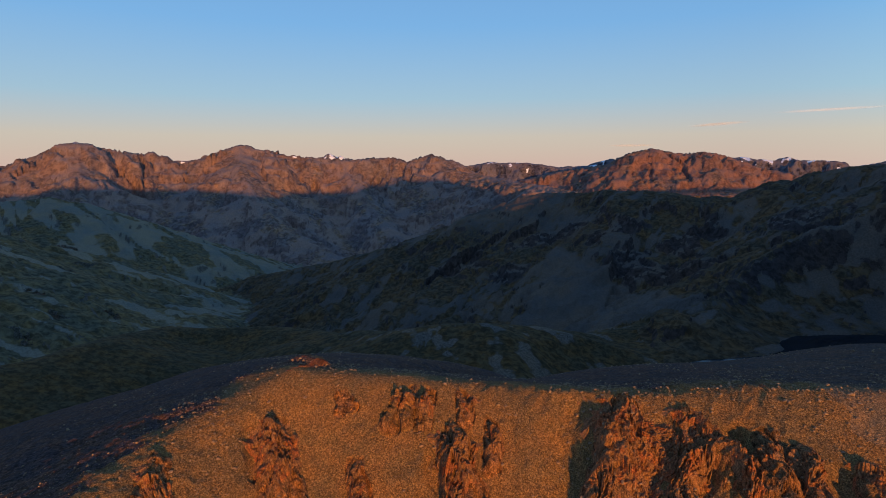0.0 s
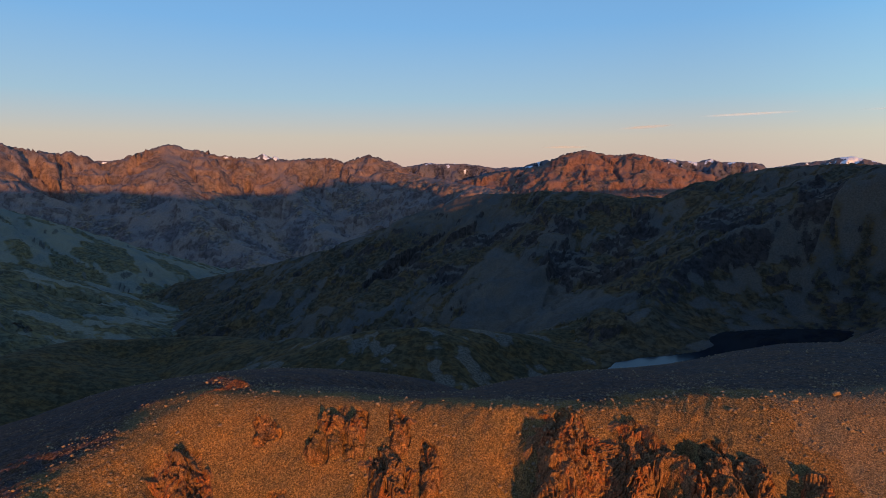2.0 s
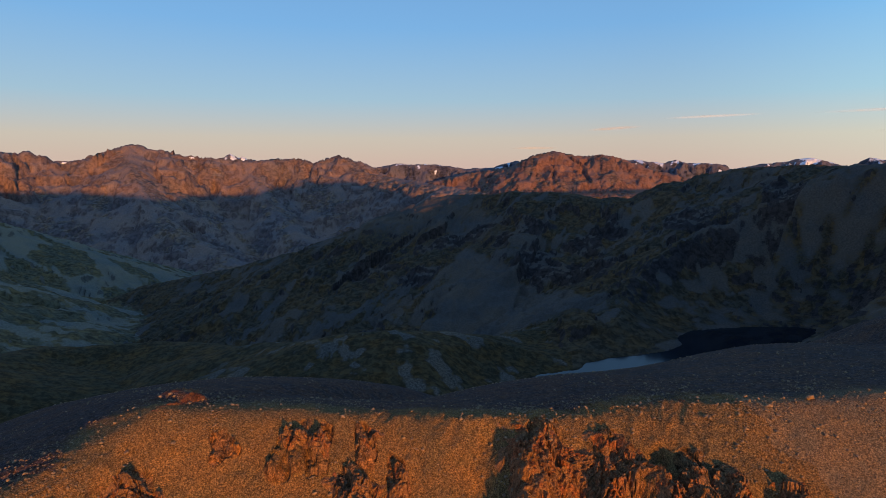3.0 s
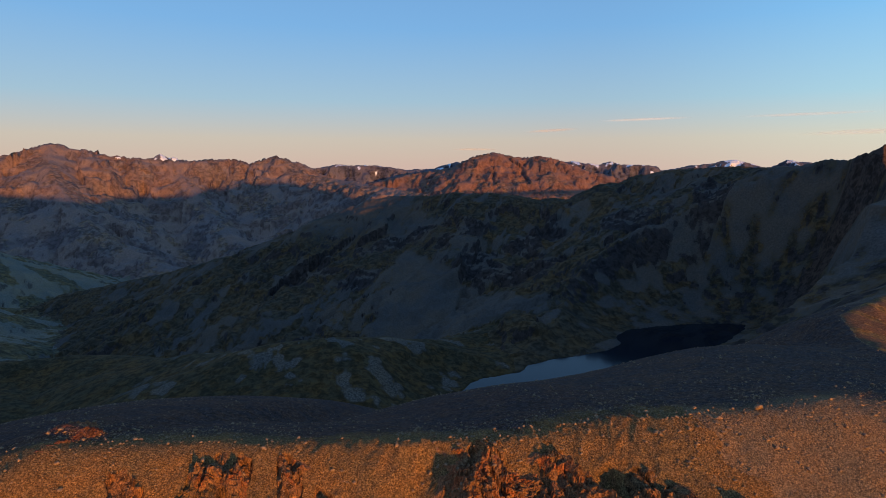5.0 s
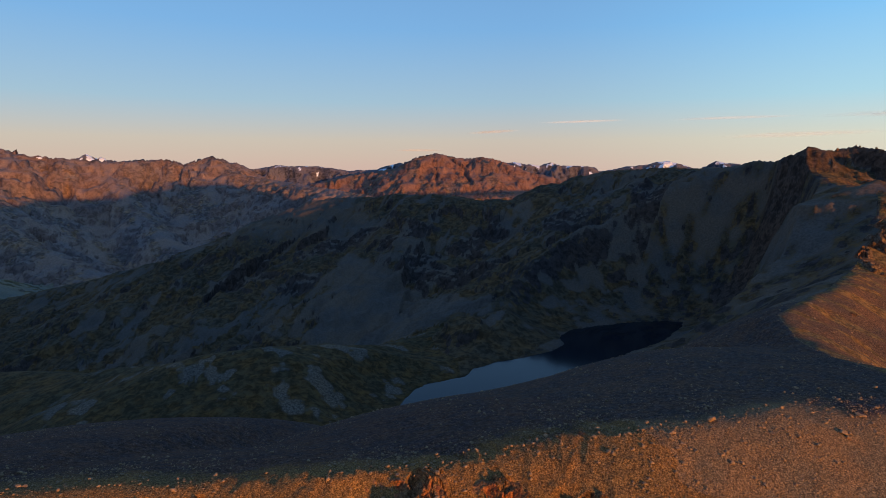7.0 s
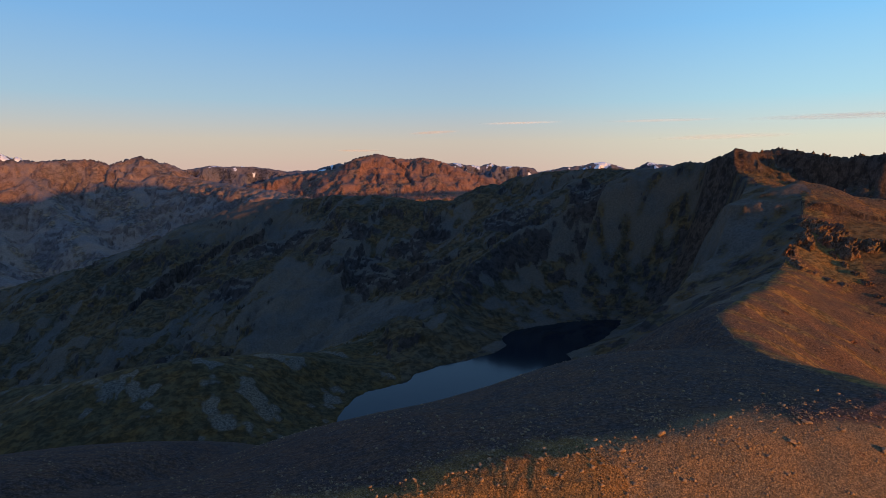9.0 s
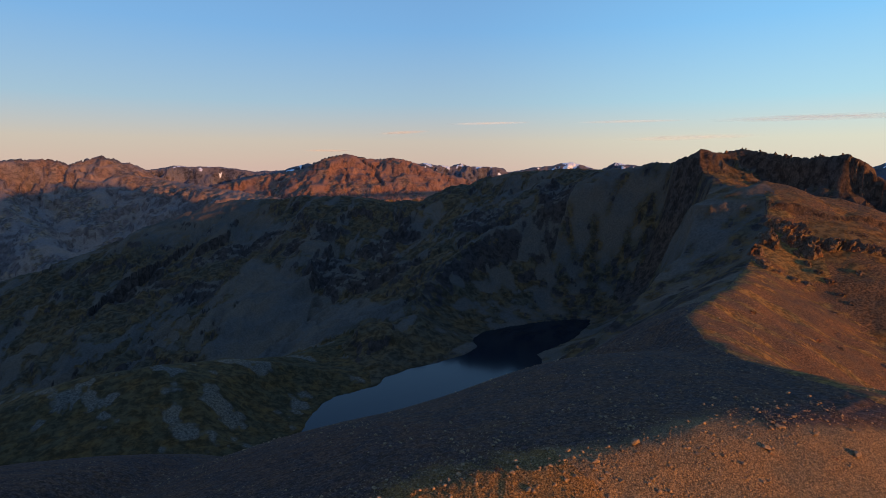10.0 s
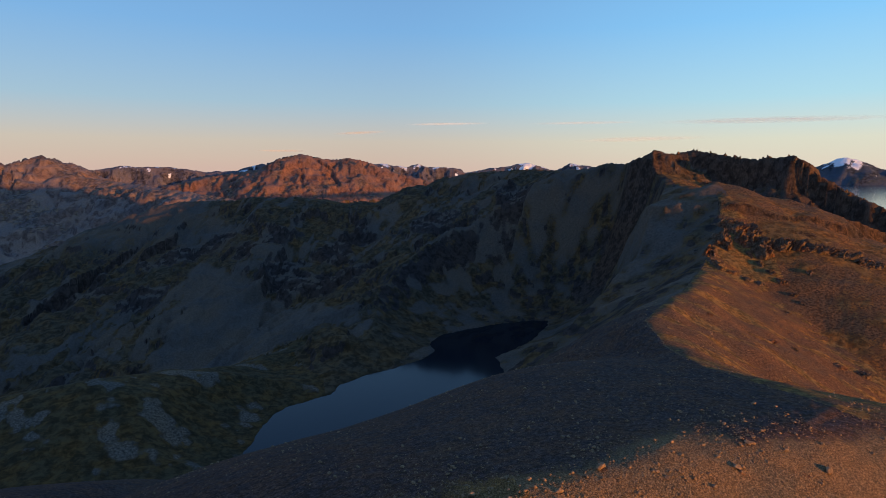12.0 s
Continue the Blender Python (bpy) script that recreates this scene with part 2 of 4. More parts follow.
def on(mask, X, Y, step, make):
    """make(x, y, step) where mask holds; far below the ground elsewhere."""
    tops, sides = np.full(X.shape, -600.0), np.zeros(X.shape)
    if mask.any():
        tops[mask], sides[mask] = make(X[mask], Y[mask], step[mask])[:2]
    return tops, sides


def rough(mask, X, Y, step, make):
    out = np.zeros(X.shape)
    if mask.any():
        out[mask] = make(X[mask], Y[mask], step[mask])
    return out


def near_form_height(X, Y, step):
    near, side, _ = crest(X, Y, NEAR_RIDGE[10:], 0.27, 0.80, 4.5, 0.0024)
    west = crest(X, Y, NEAR_RIDGE[:11], 0.175, 0.80, 4.5, 0.0011)[0]
    dome = crest(X, Y, DOME, 0.12, 0.52, 5.2, 0.0018)[0] + 10 * np.exp(-((X - 160) ** 2 + (Y - 200) ** 2) / 2300)
    sway = layers(X, Y, 32, 3, step, 150) * 3.0
    east = crest(X + sway, Y - sway, EAST_SIDE, 0.55, 0.52, 6.0, 0.0031)[0]
    return joined([near, west, dome, east], 2.0)[0], side


def spur_height(X, Y, step):
    spur, side, _ = crest(X, Y, KNOB_SPUR, 0.6, 0.28, 8)
    cut = 52 + layers(X, Y, 30, 4, step, 140) * 10
    spur = spur - 5 * smooth(-side, cut, cut + 7) - 0.4 * np.maximum(-side - cut, 0)
    return np.maximum(spur, crest(X, Y, SADDLE, 0.50, 0.36, 9)[0]), side


def peak_height(X, Y, step):
    peak, side, _ = crest(X, Y, PEAK_RIDGE, 0.95, 0.60, 4, 0.0, (34, 9, 410, step))
    back = crest(X, Y, SHADE_RIDGE, 0.6, 0.5, 10)[0]
    return np.maximum(back, peak - (26 * smooth(-side, 2, 13) - 8 * smooth(-side, 30, 90)) * smooth(485 - Y, 0, 40)), side


def range_height(X, Y, step):
    west, side, _ = crest(X, Y, LEFT_RANGE, 0.5, 0.50, 4, 0.0, (300, 80, 450, step))
    for line in RANGE_SPURS:
        west = np.maximum(west, crest(X, Y, line, 0.45, 0.45, 6, 0.0, (180, 34, 460, step))[0])
    return west, side


def land(X, Y, step):
    """Height of the ground and which of the big forms it belongs to."""
    far = np.hypot(X, Y)
    mid = smooth(far, 260, 600)
    away = smooth(far, 1500, 2600)
    wx = rough(far > 260, X, Y, step, lambda x, y, s: layers(x, y, 80, 3, s, 5) * 8) * mid
    wy = rough(far > 260, X, Y, step, lambda x, y, s: layers(x, y, 80, 3, s, 105) * 8) * mid
    U, V = X + wx, Y + wy
    s = 0.85 * Y - 0.5 * X
    base = 17 - 38 * smooth(s, 240, 520) - 70 * smooth(s, 430, 640) * smooth(200 - X, 0, 220) - 250 * smooth(s, 600, 1900) * smooth(1500 - X, 0, 1200)
    base = base - 190 * smooth(110 - Y + 0.25 * X, 0, 420)
    Z, which = joined([
        on((far < 560) | (Y < 200), X, Y, step, near_form_height)[0],
        on((X > 110) & (X < 1000) & (Y > 40) & (Y < 700), X, Y, step, spur_height)[0],
        on((X > 150) & (X < 1300) & (Y > 40) & (Y < 1000), X, Y, step, peak_height)[0],
        on((X > -1100) & (X < 1200) & (Y > 330) & (Y < 1900), U, V, step, lambda x, y, k: crest(x, y, CIRQUE, 0.43, 0.45, 14, 0.0, (90, 11, 420, k)))[0],
        on((X > -800) & (X < 520) & (Y > 150) & (Y < 850), U, V, step, lambda x, y, k: crest(x, y, MORAINE, 0.48, 0.30, 11))[0],
        on((X < -150) & (Y < 2100), U, V, step, lambda x, y, k: crest(x, y, LEFT_SLOPE, 0.4, 0.40, 10, 0.0, (130, 9, 430, k)))[0],
        on((X < -250) & (Y > 900) & (Y < 3300), U, V, step, lambda x, y, k: crest(x, y, LEFT_HILL, 0.4, 0.42, 14, 0.0, (150, 12, 440, k)))[0],
        on((X < 1700) & (Y > 1200) & (far > 1900), U, V, step, range_height)[0],
        on((X > 0) & (Y > 2800), U, V, step, lambda x, y, k: crest(x, y, RED_RANGE, 0.5, 0.45, 4, 0.0, (220, 55, 470, k)))[0],
        on((far > 3300) & (Y > 2400), U, V, step, lambda x, y, k: crest(x, y, SNOW_RANGE, 0.6, 0.6, 3, 0.0, (150, 45, 480, k)))[0],
        on((X > 2800) & (Y > 400) & (Y < 3500), U, V, step, lambda x, y, k: crest(x, y, EAST_RANGE, 0.4, 0.55, 4, 0.0, (200, 24, 490, k)))[0],
        base], 5.0 + 9 * away)
    # crags, gullies and folds
    quiet = np.where((which == 5) | (which == 6) | (which == 4), 0.25, 1.0) * (1 - 0.55 * away)
    Z += rough(far > 260, X, Y, step, lambda x, y, k: layers(x, y, 55, 4, k, 20) * 2.2) * mid * (0.4 + 0.6 * quiet)
    wander = rough((far > 260) & (far < 1700), X, Y, step, lambda x, y, k: layers(x, y, 40, 4, k, 70))
    crag = np.where(which == 3, crag_spots(X, Y, wander), 0.25) * (which != 4)
    plain_scree = np.where(which == 3, scree_fan(X, Y, wander), 0.0)
    Z += rough(far > 260, X, Y, step, lambda x, y, k: layers(x + 0.3 * y, y * 0.6, 44, 5, k, 30, 0.55, True)) * (0.9 + 3.4 * crag) * mid * quiet * (1 - 0.9 * plain_scree)
    Z += rough(far > 1500, X, Y, step, lambda x, y, k: layers(x, y, 520, 3, k, 40, 0.55, True) * 5 + layers(x, y, 60, 4, k, 45, 0.6, True) * 1.6) * away
    Z += rough(far < 1200, X, Y, step, lambda x, y, k: layers(x, y, 16, 4, k, 50) * 0.16 + layers(x, y, 4, 3, k, 55) * 0.07) * (1 + mid)
    # the sunlit face: gravel, buttresses of jointed rock and hollows between them
    face = (X > -95) & (X < 100) & (Y > 66) & (Y < 146)
    if face.any():
        x, y, k = X[face], Y[face], step[face]
        rise, rock = broken_face(x, y, k)
        big, _ = blocks(x + 0.25 * y, y * 0.45, 2.6, 520)
        fine, _ = blocks(x + 0.25 * y, y * 0.6, 1.1, 530)
        pebbly = layers(x, y * 0.7, 7, 5, k, 80, 0.62, True) * 0.32 + layers(x, y * 0.6, 2.4, 3, k, 85, 0.6) * 0.22
        Z[face] += rise + (rock * (big * 1.9 + fine * 0.8) + (1 - 0.5 * rock) * pebbly) * smooth(143 - y + 0.17 * (x + 24) * (x < -24), 0, 7) * smooth(100 - x, 0, 30)
    # a heap of rubble on the crest
    Z += 1.5 * np.exp(-(((X + 37) / 5.6) ** 2 + ((Y - 154.5) / 3.6) ** 2)) + 0.9 * np.exp(-(((X + 34) / 6.0) ** 2 + ((Y - 151.5) / 1.7) ** 2))
    # the tarn's bed and banks
    by_water = (X > -60) & (X < 700) & (Y > 200) & (Y < 800)
    d = np.full(X.shape, 900.0)
    d[by_water] = inside(X[by_water], Y[by_water], TARN) + layers(X[by_water], Y[by_water], 26, 4, step[by_water], 60) * 2.2
    steep = smooth(Y - 0.35 * X, 345, 315)
    bank = (0.15 + 0.21 * steep) * d + (0.006 - 0.0038 * steep) * d * d + 0.022 * steep * np.maximum(d - 48, 0) ** 2
    Z = np.where(d < 0, np.minimum(Z, TARN_Z - 0.4 + np.maximum(d * 0.3, -12)), np.minimum(Z, TARN_Z + 0.5 + bank))
    Z = np.where((d >= 0) & (d < 60), np.maximum(Z, TARN_Z + 0.35 + d * 0.02), Z)
    return Z, which


RES = 1.0          # 1 is the finest
CX, CY = 10.0, 25.0
fine = np.arange(-46, 80, 0.105 * RES)
angles = np.radians(np.concatenate([fine, np.arange(fine[-1] + 2, 310, 3.0)]))
rr = [0.01, 4.0, 12, 24, 38, 50, 60, 68]
while rr[-1] < 4750:
    r = rr[-1]
    rr.append(r + RES * (0.45 if r < 80 or 135 < r < 175 else 0.33 if r < 136 else max(0.45, min(r * 0.0055, 0.45 + (r - 175) * 0.02))))
rings = np.array(rr)
A, Rg = np.meshgrid(angles, rings, indexing="ij")
GX, GY = CX + np.sin(A) * Rg, CY + np.cos(A) * Rg
STEP = np.maximum(Rg * 0.0028, 0.45) * RES
GZ, FORM = land(GX, GY, STEP)


def ground_at(x, y):
    return float(land(np.array([[x, x]], float), np.array([[y, y]], float), np.full((1, 2), 0.5))[0][0, 0])


# ---------------------------------------------------------------- what covers the ground
PA = np.stack(np.gradient(np.stack([GX, GY, GZ]), axis=1), 0)
PR = np.stack(np.gradient(np.stack([GX, GY, GZ]), axis=2), 0)
NRM = np.cross(PR, PA, axis=0)
NRM *= np.sign(NRM[2]) / np.maximum(np.linalg.norm(NRM, axis=0), 1e-9)
STEEP = np.degrees(np.arccos(np.clip(NRM[2], 0, 1)))
FAR = np.hypot(GX, GY)
_, EAST_OF = on(FAR < 700, GX, GY, STEP, lambda x, y, k: crest(x, y, EAST_SIDE, 0.38, 0.52, 5))
_, DOME_OF = on(FAR < 700, GX, GY, STEP, lambda x, y, k: crest(x, y, DOME, 0.2, 0.5, 13))
FORM = np.where((FORM == 0) & (GX - 0.3 * GY > 120) & (EAST_OF < 1.5) & (DOME_OF > 3), 12, FORM)
_, LAKE_SIDE = on(FAR < 900, GX, GY, STEP, lambda x, y, k: crest(x, y, EAST_SIDE + SADDLE[1:], 0.4, 0.4, 5))
FORM = np.where(((FORM == 1) | ((FORM == 0) & (GX > 235))) & (LAKE_SIDE > 2), 3, FORM)
blot = layers(GX, GY, 120, 5, STEP, 200)
fleck = layers(GX, GY, 22, 4, STEP, 210)
streak = np.zeros(GX.shape)      # long marks down the fall of each slope
for n, line, wide in ((2, PEAK_RIDGE, 12), (3, CIRQUE, 16), (4, MORAINE, 12), (5, LEFT_SLOPE, 26), (6, LEFT_HILL, 36), (7, LEFT_RANGE, 60), (8, RED_RANGE, 50), (12, EAST_SIDE, 9), (0, NEAR_RIDGE, 3.0)):
    here = FORM == n
    if here.any():
        _, away_from, way = crest(GX[here], GY[here], line, 0.4, 0.4, 5)
        streak[here] = layers(way + 0.12 * away_from, np.abs(away_from) * 0.13, wide, 5, STEP[here] * 0.6, 240 + n, 0.6)
ROCK, GRASS_AND_SHADE = np.zeros(GX.shape), np.zeros(GX.shape)


def cover(form, rock_from, rock_to, rock_mix, grass_bias, grass_fall, soft, mixes):
    """Bare rock where a form is steep, tussock where it is gentle, both broken by patches and streaks."""
    here = FORM == form
    b, f, t, a = blot[here], fleck[here], streak[here], STEEP[here]
    ROCK[here] = smooth(a + b * rock_mix + f * rock_mix * 0.6, rock_from, rock_to)
    GRASS_AND_SHADE[here] = smooth(b * mixes[0] + f * mixes[1] + t * mixes[2] + grass_bias - a * grass_fall, -soft, soft)


WANDER = layers(GX, GY, 40, 4, STEP, 70)
cover(1, 34, 46, 14, 0.2, 0.010, 0.5, (0.5, 0.5, 0))
cover(2, 36, 48, 20, 0.1, 0.004, 0.6, (0.5, 0.3, 1.2))
cover(3, 44, 56, 14, 0.98, 0.018, 0.50, (0.9, 0.8, 1.2))
cover(4, 46, 56, 10, 1.02, 0.010, 0.45, (0.4, 1.3, 1.2))
cover(5, 44, 56, 12, 0.62, 0.010, 0.45, (0.6, 0.5, 1.8))
cover(6, 40, 52, 12, 0.15, 0.010, 0.40, (0.6, 0.2, 1.9))
cover(7, 33, 45, 20, -0.1, 0.0, 0.5, (0.6, 0.5, 1.4))
cover(8, 33, 45, 20, -0.1, 0.0, 0.5, (0.6, 0.5, 1.4))
cover(9, 33, 43, 24, -0.3, 0.0, 0.6, (0.6, 0.5, 0))
cover(10, 36, 48, 20, 0.0, 0.0, 0.6, (0.6, 0.5, 0))
cover(11, 36, 46, 14, 0.55, 0.010, 0.45, (0.6, 0.4, 0))
cover(12, 44, 52, 10, 0.1, 0.0, 0.5, (0.6, 0.3, 1.3))
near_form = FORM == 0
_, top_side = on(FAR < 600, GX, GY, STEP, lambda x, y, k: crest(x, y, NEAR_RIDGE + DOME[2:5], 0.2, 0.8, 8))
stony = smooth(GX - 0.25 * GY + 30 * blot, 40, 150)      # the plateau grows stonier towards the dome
# behind the crest a dark brown cover, with the unlit side's shade put in
GRASS_AND_SHADE = np.where(near_form, smooth(top_side + fleck * 5 + 10 * stony, -1, 11) * np.clip(0.95 + 0.5 * blot + 0.45 * fleck - 0.1 * stony, 0.82, 1), GRASS_AND_SHADE)
_, FACE_ROCK = on((FAR < 200) & (GY > 66) & (GY < 146) & (GX > -95) & (GX < 100), GX, GY, STEP, broken_face)
ROCK = np.where(near_form, np.clip(FACE_ROCK * (0.75 + 0.5 * fleck) + 0.5 * smooth(STEEP + fleck * 14, 50, 60) * smooth(-top_side, 0, 4), 0, 1), ROCK)
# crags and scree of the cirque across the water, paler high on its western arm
GRASS_AND_SHADE = np.where(FORM == 3, np.clip(GRASS_AND_SHADE - 0.75 * smooth(GZ + 14 * blot, 30, 95) * smooth(300 - GX, 0, 160), 0, 1), GRASS_AND_SHADE)
fan = scree_fan(GX, GY, WANDER) * (FORM == 3)
crags = crag_spots(GX, GY, WANDER) * (FORM == 3)
ROCK = np.maximum(ROCK, crags * smooth(STEEP + fleck * 12 + streak * 10, 20, 34))
GRASS_AND_SHADE = GRASS_AND_SHADE * (1 - 0.7 * crags)
GRASS_AND_SHADE = np.where(FORM == 4, np.maximum(GRASS_AND_SHADE, smooth(-GX + 30 * blot, 60, 140)), GRASS_AND_SHADE)      # the western end is all meadow
ROCK, GRASS_AND_SHADE = ROCK * (1 - fan), GRASS_AND_SHADE * (1 - fan)
flank = (FORM == 3) & (LAKE_SIDE > 0) & (GY - 0.6 * GX < 330)
GRASS_AND_SHADE = np.where(flank, np.clip(0.45 + 0.8 * fleck + 0.7 * blot, 0, 1), GRASS_AND_SHADE)
ROCK = np.where(flank, smooth(fleck * 0.8 + blot * 0.9 + layers(GX, GY, 9, 4, STEP, 275), 0.4, 0.8), ROCK)
SNOW = smooth(GZ + blot * 60 + layers(GX, GY, 60, 4, STEP, 260, 0.6) * 75, 220, 250) * (FORM == 9) + smooth(GZ + blot * 40 + fleck * 25 + layers(GX, GY, 60, 4, STEP, 265, 0.6) * 50, 216, 246) * (FORM == 10)
SNOW = np.clip(SNOW, 0, 1)
FORM = np.where((FORM == 0) & (GX + 0.35 * (GY - 125) + 14 * blot + 9 * fleck > 84), 13, FORM)      # the rounded stony end of the ridge


# ---------------------------------------------------------------- materials
def material(name):
    m = bpy.data.materials.new(name)
    m.use_nodes = True
    return m, m.node_tree.nodes, m.node_tree.links


def plain(name, colour, rough=0.9):
    m, n, l = material(name)
    n["Principled BSDF"].inputs["Base Color"].default_value = (*colour, 1)
    n["Principled BSDF"].inputs["Roughness"].default_value = rough
    return m


class Nodes:
    """Short words for wiring a node material."""

    def __init__(self, name):
        self.m, self.n, self.l = material(name)
        self.bsdf = self.n["Principled BSDF"]
        self.where = self.n.new("ShaderNodeTexCoord").outputs["Object"]

    def feed(self, socket, value):
        if isinstance(value, bpy.types.NodeSocket):
            self.l.new(value, socket)
        else:
            socket.default_value = (*value, 1) if isinstance(value, tuple) and len(value) == 3 and socket.type == "RGBA" else value

    def noise(self, scale, detail=5, rough=0.6, stretch=None, distort=0.0):
        t = self.n.new("ShaderNodeTexNoise")
        t.inputs["Scale"].default_value, t.inputs["Detail"].default_value = scale, detail
        t.inputs["Roughness"].default_value, t.inputs["Distortion"].default_value = rough, distort
        source = self.where
        if stretch:
            mp = self.n.new("ShaderNodeMapping")
            mp.inputs["Scale"].default_value = stretch[:3]
            if len(stretch) > 3:
                mp.inputs["Rotation"].default_value = (0, 0, radians(stretch[3]))
            self.l.new(source, mp.inputs["Vector"])
            source = mp.outputs["Vector"]
        self.l.new(source, t.inputs["Vector"])
        return t.outputs["Fac"]

    def cells(self, scale, feature="F1", out="Distance"):
        t = self.n.new("ShaderNodeTexVoronoi")
        t.feature = feature
        t.inputs["Scale"].default_value = scale
        self.l.new(self.where, t.inputs["Vector"])
        return t.outputs[out]

    def ramp(self, value, lo, hi, a=0.0, b=1.0):
        r = self.n.new("ShaderNodeMapRange")
        r.interpolation_type = "SMOOTHSTEP"
        for socket, v in zip(("From Min", "From Max", "To Min", "To Max"), (lo, hi, a, b)):
            r.inputs[socket].default_value = v
        self.l.new(value, r.inputs["Value"])
        return r.outputs["Result"]

    def mix(self, fac, a, b, how="MIX"):
        x = self.n.new("ShaderNodeMix")
        x.data_type, x.blend_type = "RGBA", how
        self.feed(x.inputs[0], fac), self.feed(x.inputs[6], a), self.feed(x.inputs[7], b)
        return x.outputs[2]

    def math(self, how, a, b):
        x = self.n.new("ShaderNodeMath")
        x.operation = how
        self.feed(x.inputs[0], a), self.feed(x.inputs[1], b)
        return x.outputs[0]

    def attribute(self, name):
        x = self.n.new("ShaderNodeAttribute")
        x.attribute_name = name
        return x.outputs["Fac"]

    def bump(self, height, strength, distance):
        b = self.n.new("ShaderNodeBump")
        b.inputs["Strength"].default_value, b.inputs["Distance"].default_value = strength, distance
        self.l.new(height, b.inputs["Height"])
        if self.bsdf.inputs["Normal"].is_linked:
            self.l.new(self.bsdf.inputs["Normal"].links[0].from_socket, b.inputs["Normal"])
        self.l.new(b.outputs["Normal"], self.bsdf.inputs["Normal"])

    def finish(self, colour, rough=0.95, spec=0.15):
        self.feed(self.bsdf.inputs["Base Color"], colour)
        self.feed(self.bsdf.inputs["Roughness"], rough)
        self.bsdf.inputs["Specular IOR Level"].default_value = spec
        return self.m


def terrain(name, rock, scree, grass, grain, spots=0.35, low=0.42, ragged=1.0, pebbles=0.0):
    """Mountain ground: bare rock, loose stones and tussock, as the cover says; grain: size in metres of its finest marks;
    ragged: how broken the borders and the relief are; pebbles: how much single stones differ in tone."""
    k = Nodes(name)

    def tone(colour, low, high):
        return tuple(c * low for c in colour), tuple(min(1.0, c * high) for c in colour)
    big = k.noise(0.12 / grain, 6, 0.65)
    mid = k.noise(0.3 / grain, 6, 0.68, (1, 1, 0.8), 0.5)
    small = k.noise(1.1 / grain, 6, 0.72)
    rock_c = k.mix(k.ramp(mid, 0.38, 0.6), *tone(rock, low, 1.3))
    rock_c = k.mix(k.ramp(k.noise(0.9 / grain, 5, 0.7, (1.6, 1.6, 0.5)), 0.42, 0.62), k.mix(1.0, rock_c, (low + 0.2, low + 0.2, low + 0.22), "MULTIPLY"), rock_c)
    scree_c = k.mix(k.ramp(small, 0.38, 0.62), *(tone(scree, 0.78, 1.2) if grain >= 2 else tone(scree, 0.52, 1.45)))
    grass_c = k.mix(k.ramp(mid, 0.36, 0.64), *tone(grass, 0.52, 1.45))
    grass_c = k.mix(k.ramp(big, 0.42, 0.62), grass_c, k.mix(1.0, grass_c, (1.22, 1.05, 0.82), "MULTIPLY"))
    edge = k.ramp(small, 0.3, 0.7, -0.17 * (1 + ragged), 0.17 * (1 + ragged))
    edge = k.math("ADD", edge, k.ramp(mid, 0.3, 0.7, -0.18, 0.18))
    g = k.ramp(k.math("ADD", k.attribute("grass"), edge), 0.28, 0.72)
    r = k.ramp(k.math("ADD", k.attribute("rock"), edge), 0.4, 0.6)
    colour = k.mix(r, k.mix(g, scree_c, grass_c), rock_c)
    tint = k.mix(k.ramp(k.noise(0.03 / grain, 5, 0.65), 0.38, 0.62), (0.82, 0.86, 0.92), (1.14, 1.0, 0.88))
    colour = k.mix(1.0, colour, tint, "MULTIPLY")
    if pebbles:
        for size, share in ((0.30, 0.8), (0.14, 0.8)):
            shade = k.ramp(k.cells(1 / (size * grain / 0.3), out="Color"), 0.25, 0.75, 1 - pebbles * share * 0.55, 1 + pebbles * share * 0.55)
            colour = k.mix(1.0, colour, shade, "MULTIPLY")
    snow = k.ramp(k.math("ADD", k.attribute("snow"), edge), 0.45, 0.55)
    colour = k.mix(snow, colour, (0.8, 0.82, 0.86))
    k.bump(k.noise(0.45 / grain, 9, 0.7), 1.0, grain * 1.3 * ragged)
    if spots:
        k.bump(k.cells(1.3 / grain), spots, grain * 0.4)
    return k.finish(colour, 0.95, 0.1)


# last colour of these two: the plateau's brown, darkened for its shade
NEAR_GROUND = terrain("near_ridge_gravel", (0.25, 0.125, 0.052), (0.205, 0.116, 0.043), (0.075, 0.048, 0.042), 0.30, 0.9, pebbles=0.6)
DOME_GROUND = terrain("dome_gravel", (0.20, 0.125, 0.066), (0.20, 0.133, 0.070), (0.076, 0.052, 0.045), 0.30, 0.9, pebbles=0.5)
EAST_GROUND = terrain("ochre_slope", (0.11, 0.066, 0.040), (0.13, 0.074, 0.040), (0.165, 0.106, 0.040), 0.7, 0.2, pebbles=0.25)
SPUR_GROUND = terrain("knob_ground", (0.09, 0.058, 0.038), (0.13, 0.076, 0.040), (0.145, 0.088, 0.034), 1.4, 0.2)
PEAK_GROUND = terrain("peak_rock", (0.085, 0.058, 0.044), (0.075, 0.056, 0.045), (0.073, 0.055, 0.036), 2.0, 0.1, 0.5, 0.6)
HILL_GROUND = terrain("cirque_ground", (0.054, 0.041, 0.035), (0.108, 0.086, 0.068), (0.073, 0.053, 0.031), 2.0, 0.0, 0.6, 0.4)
MORAINE_GROUND = terrain("moraine_ground", (0.080, 0.061, 0.047), (0.125, 0.098, 0.072), (0.072, 0.049, 0.022), 1.4, 0.0, 0.5, 0.14)
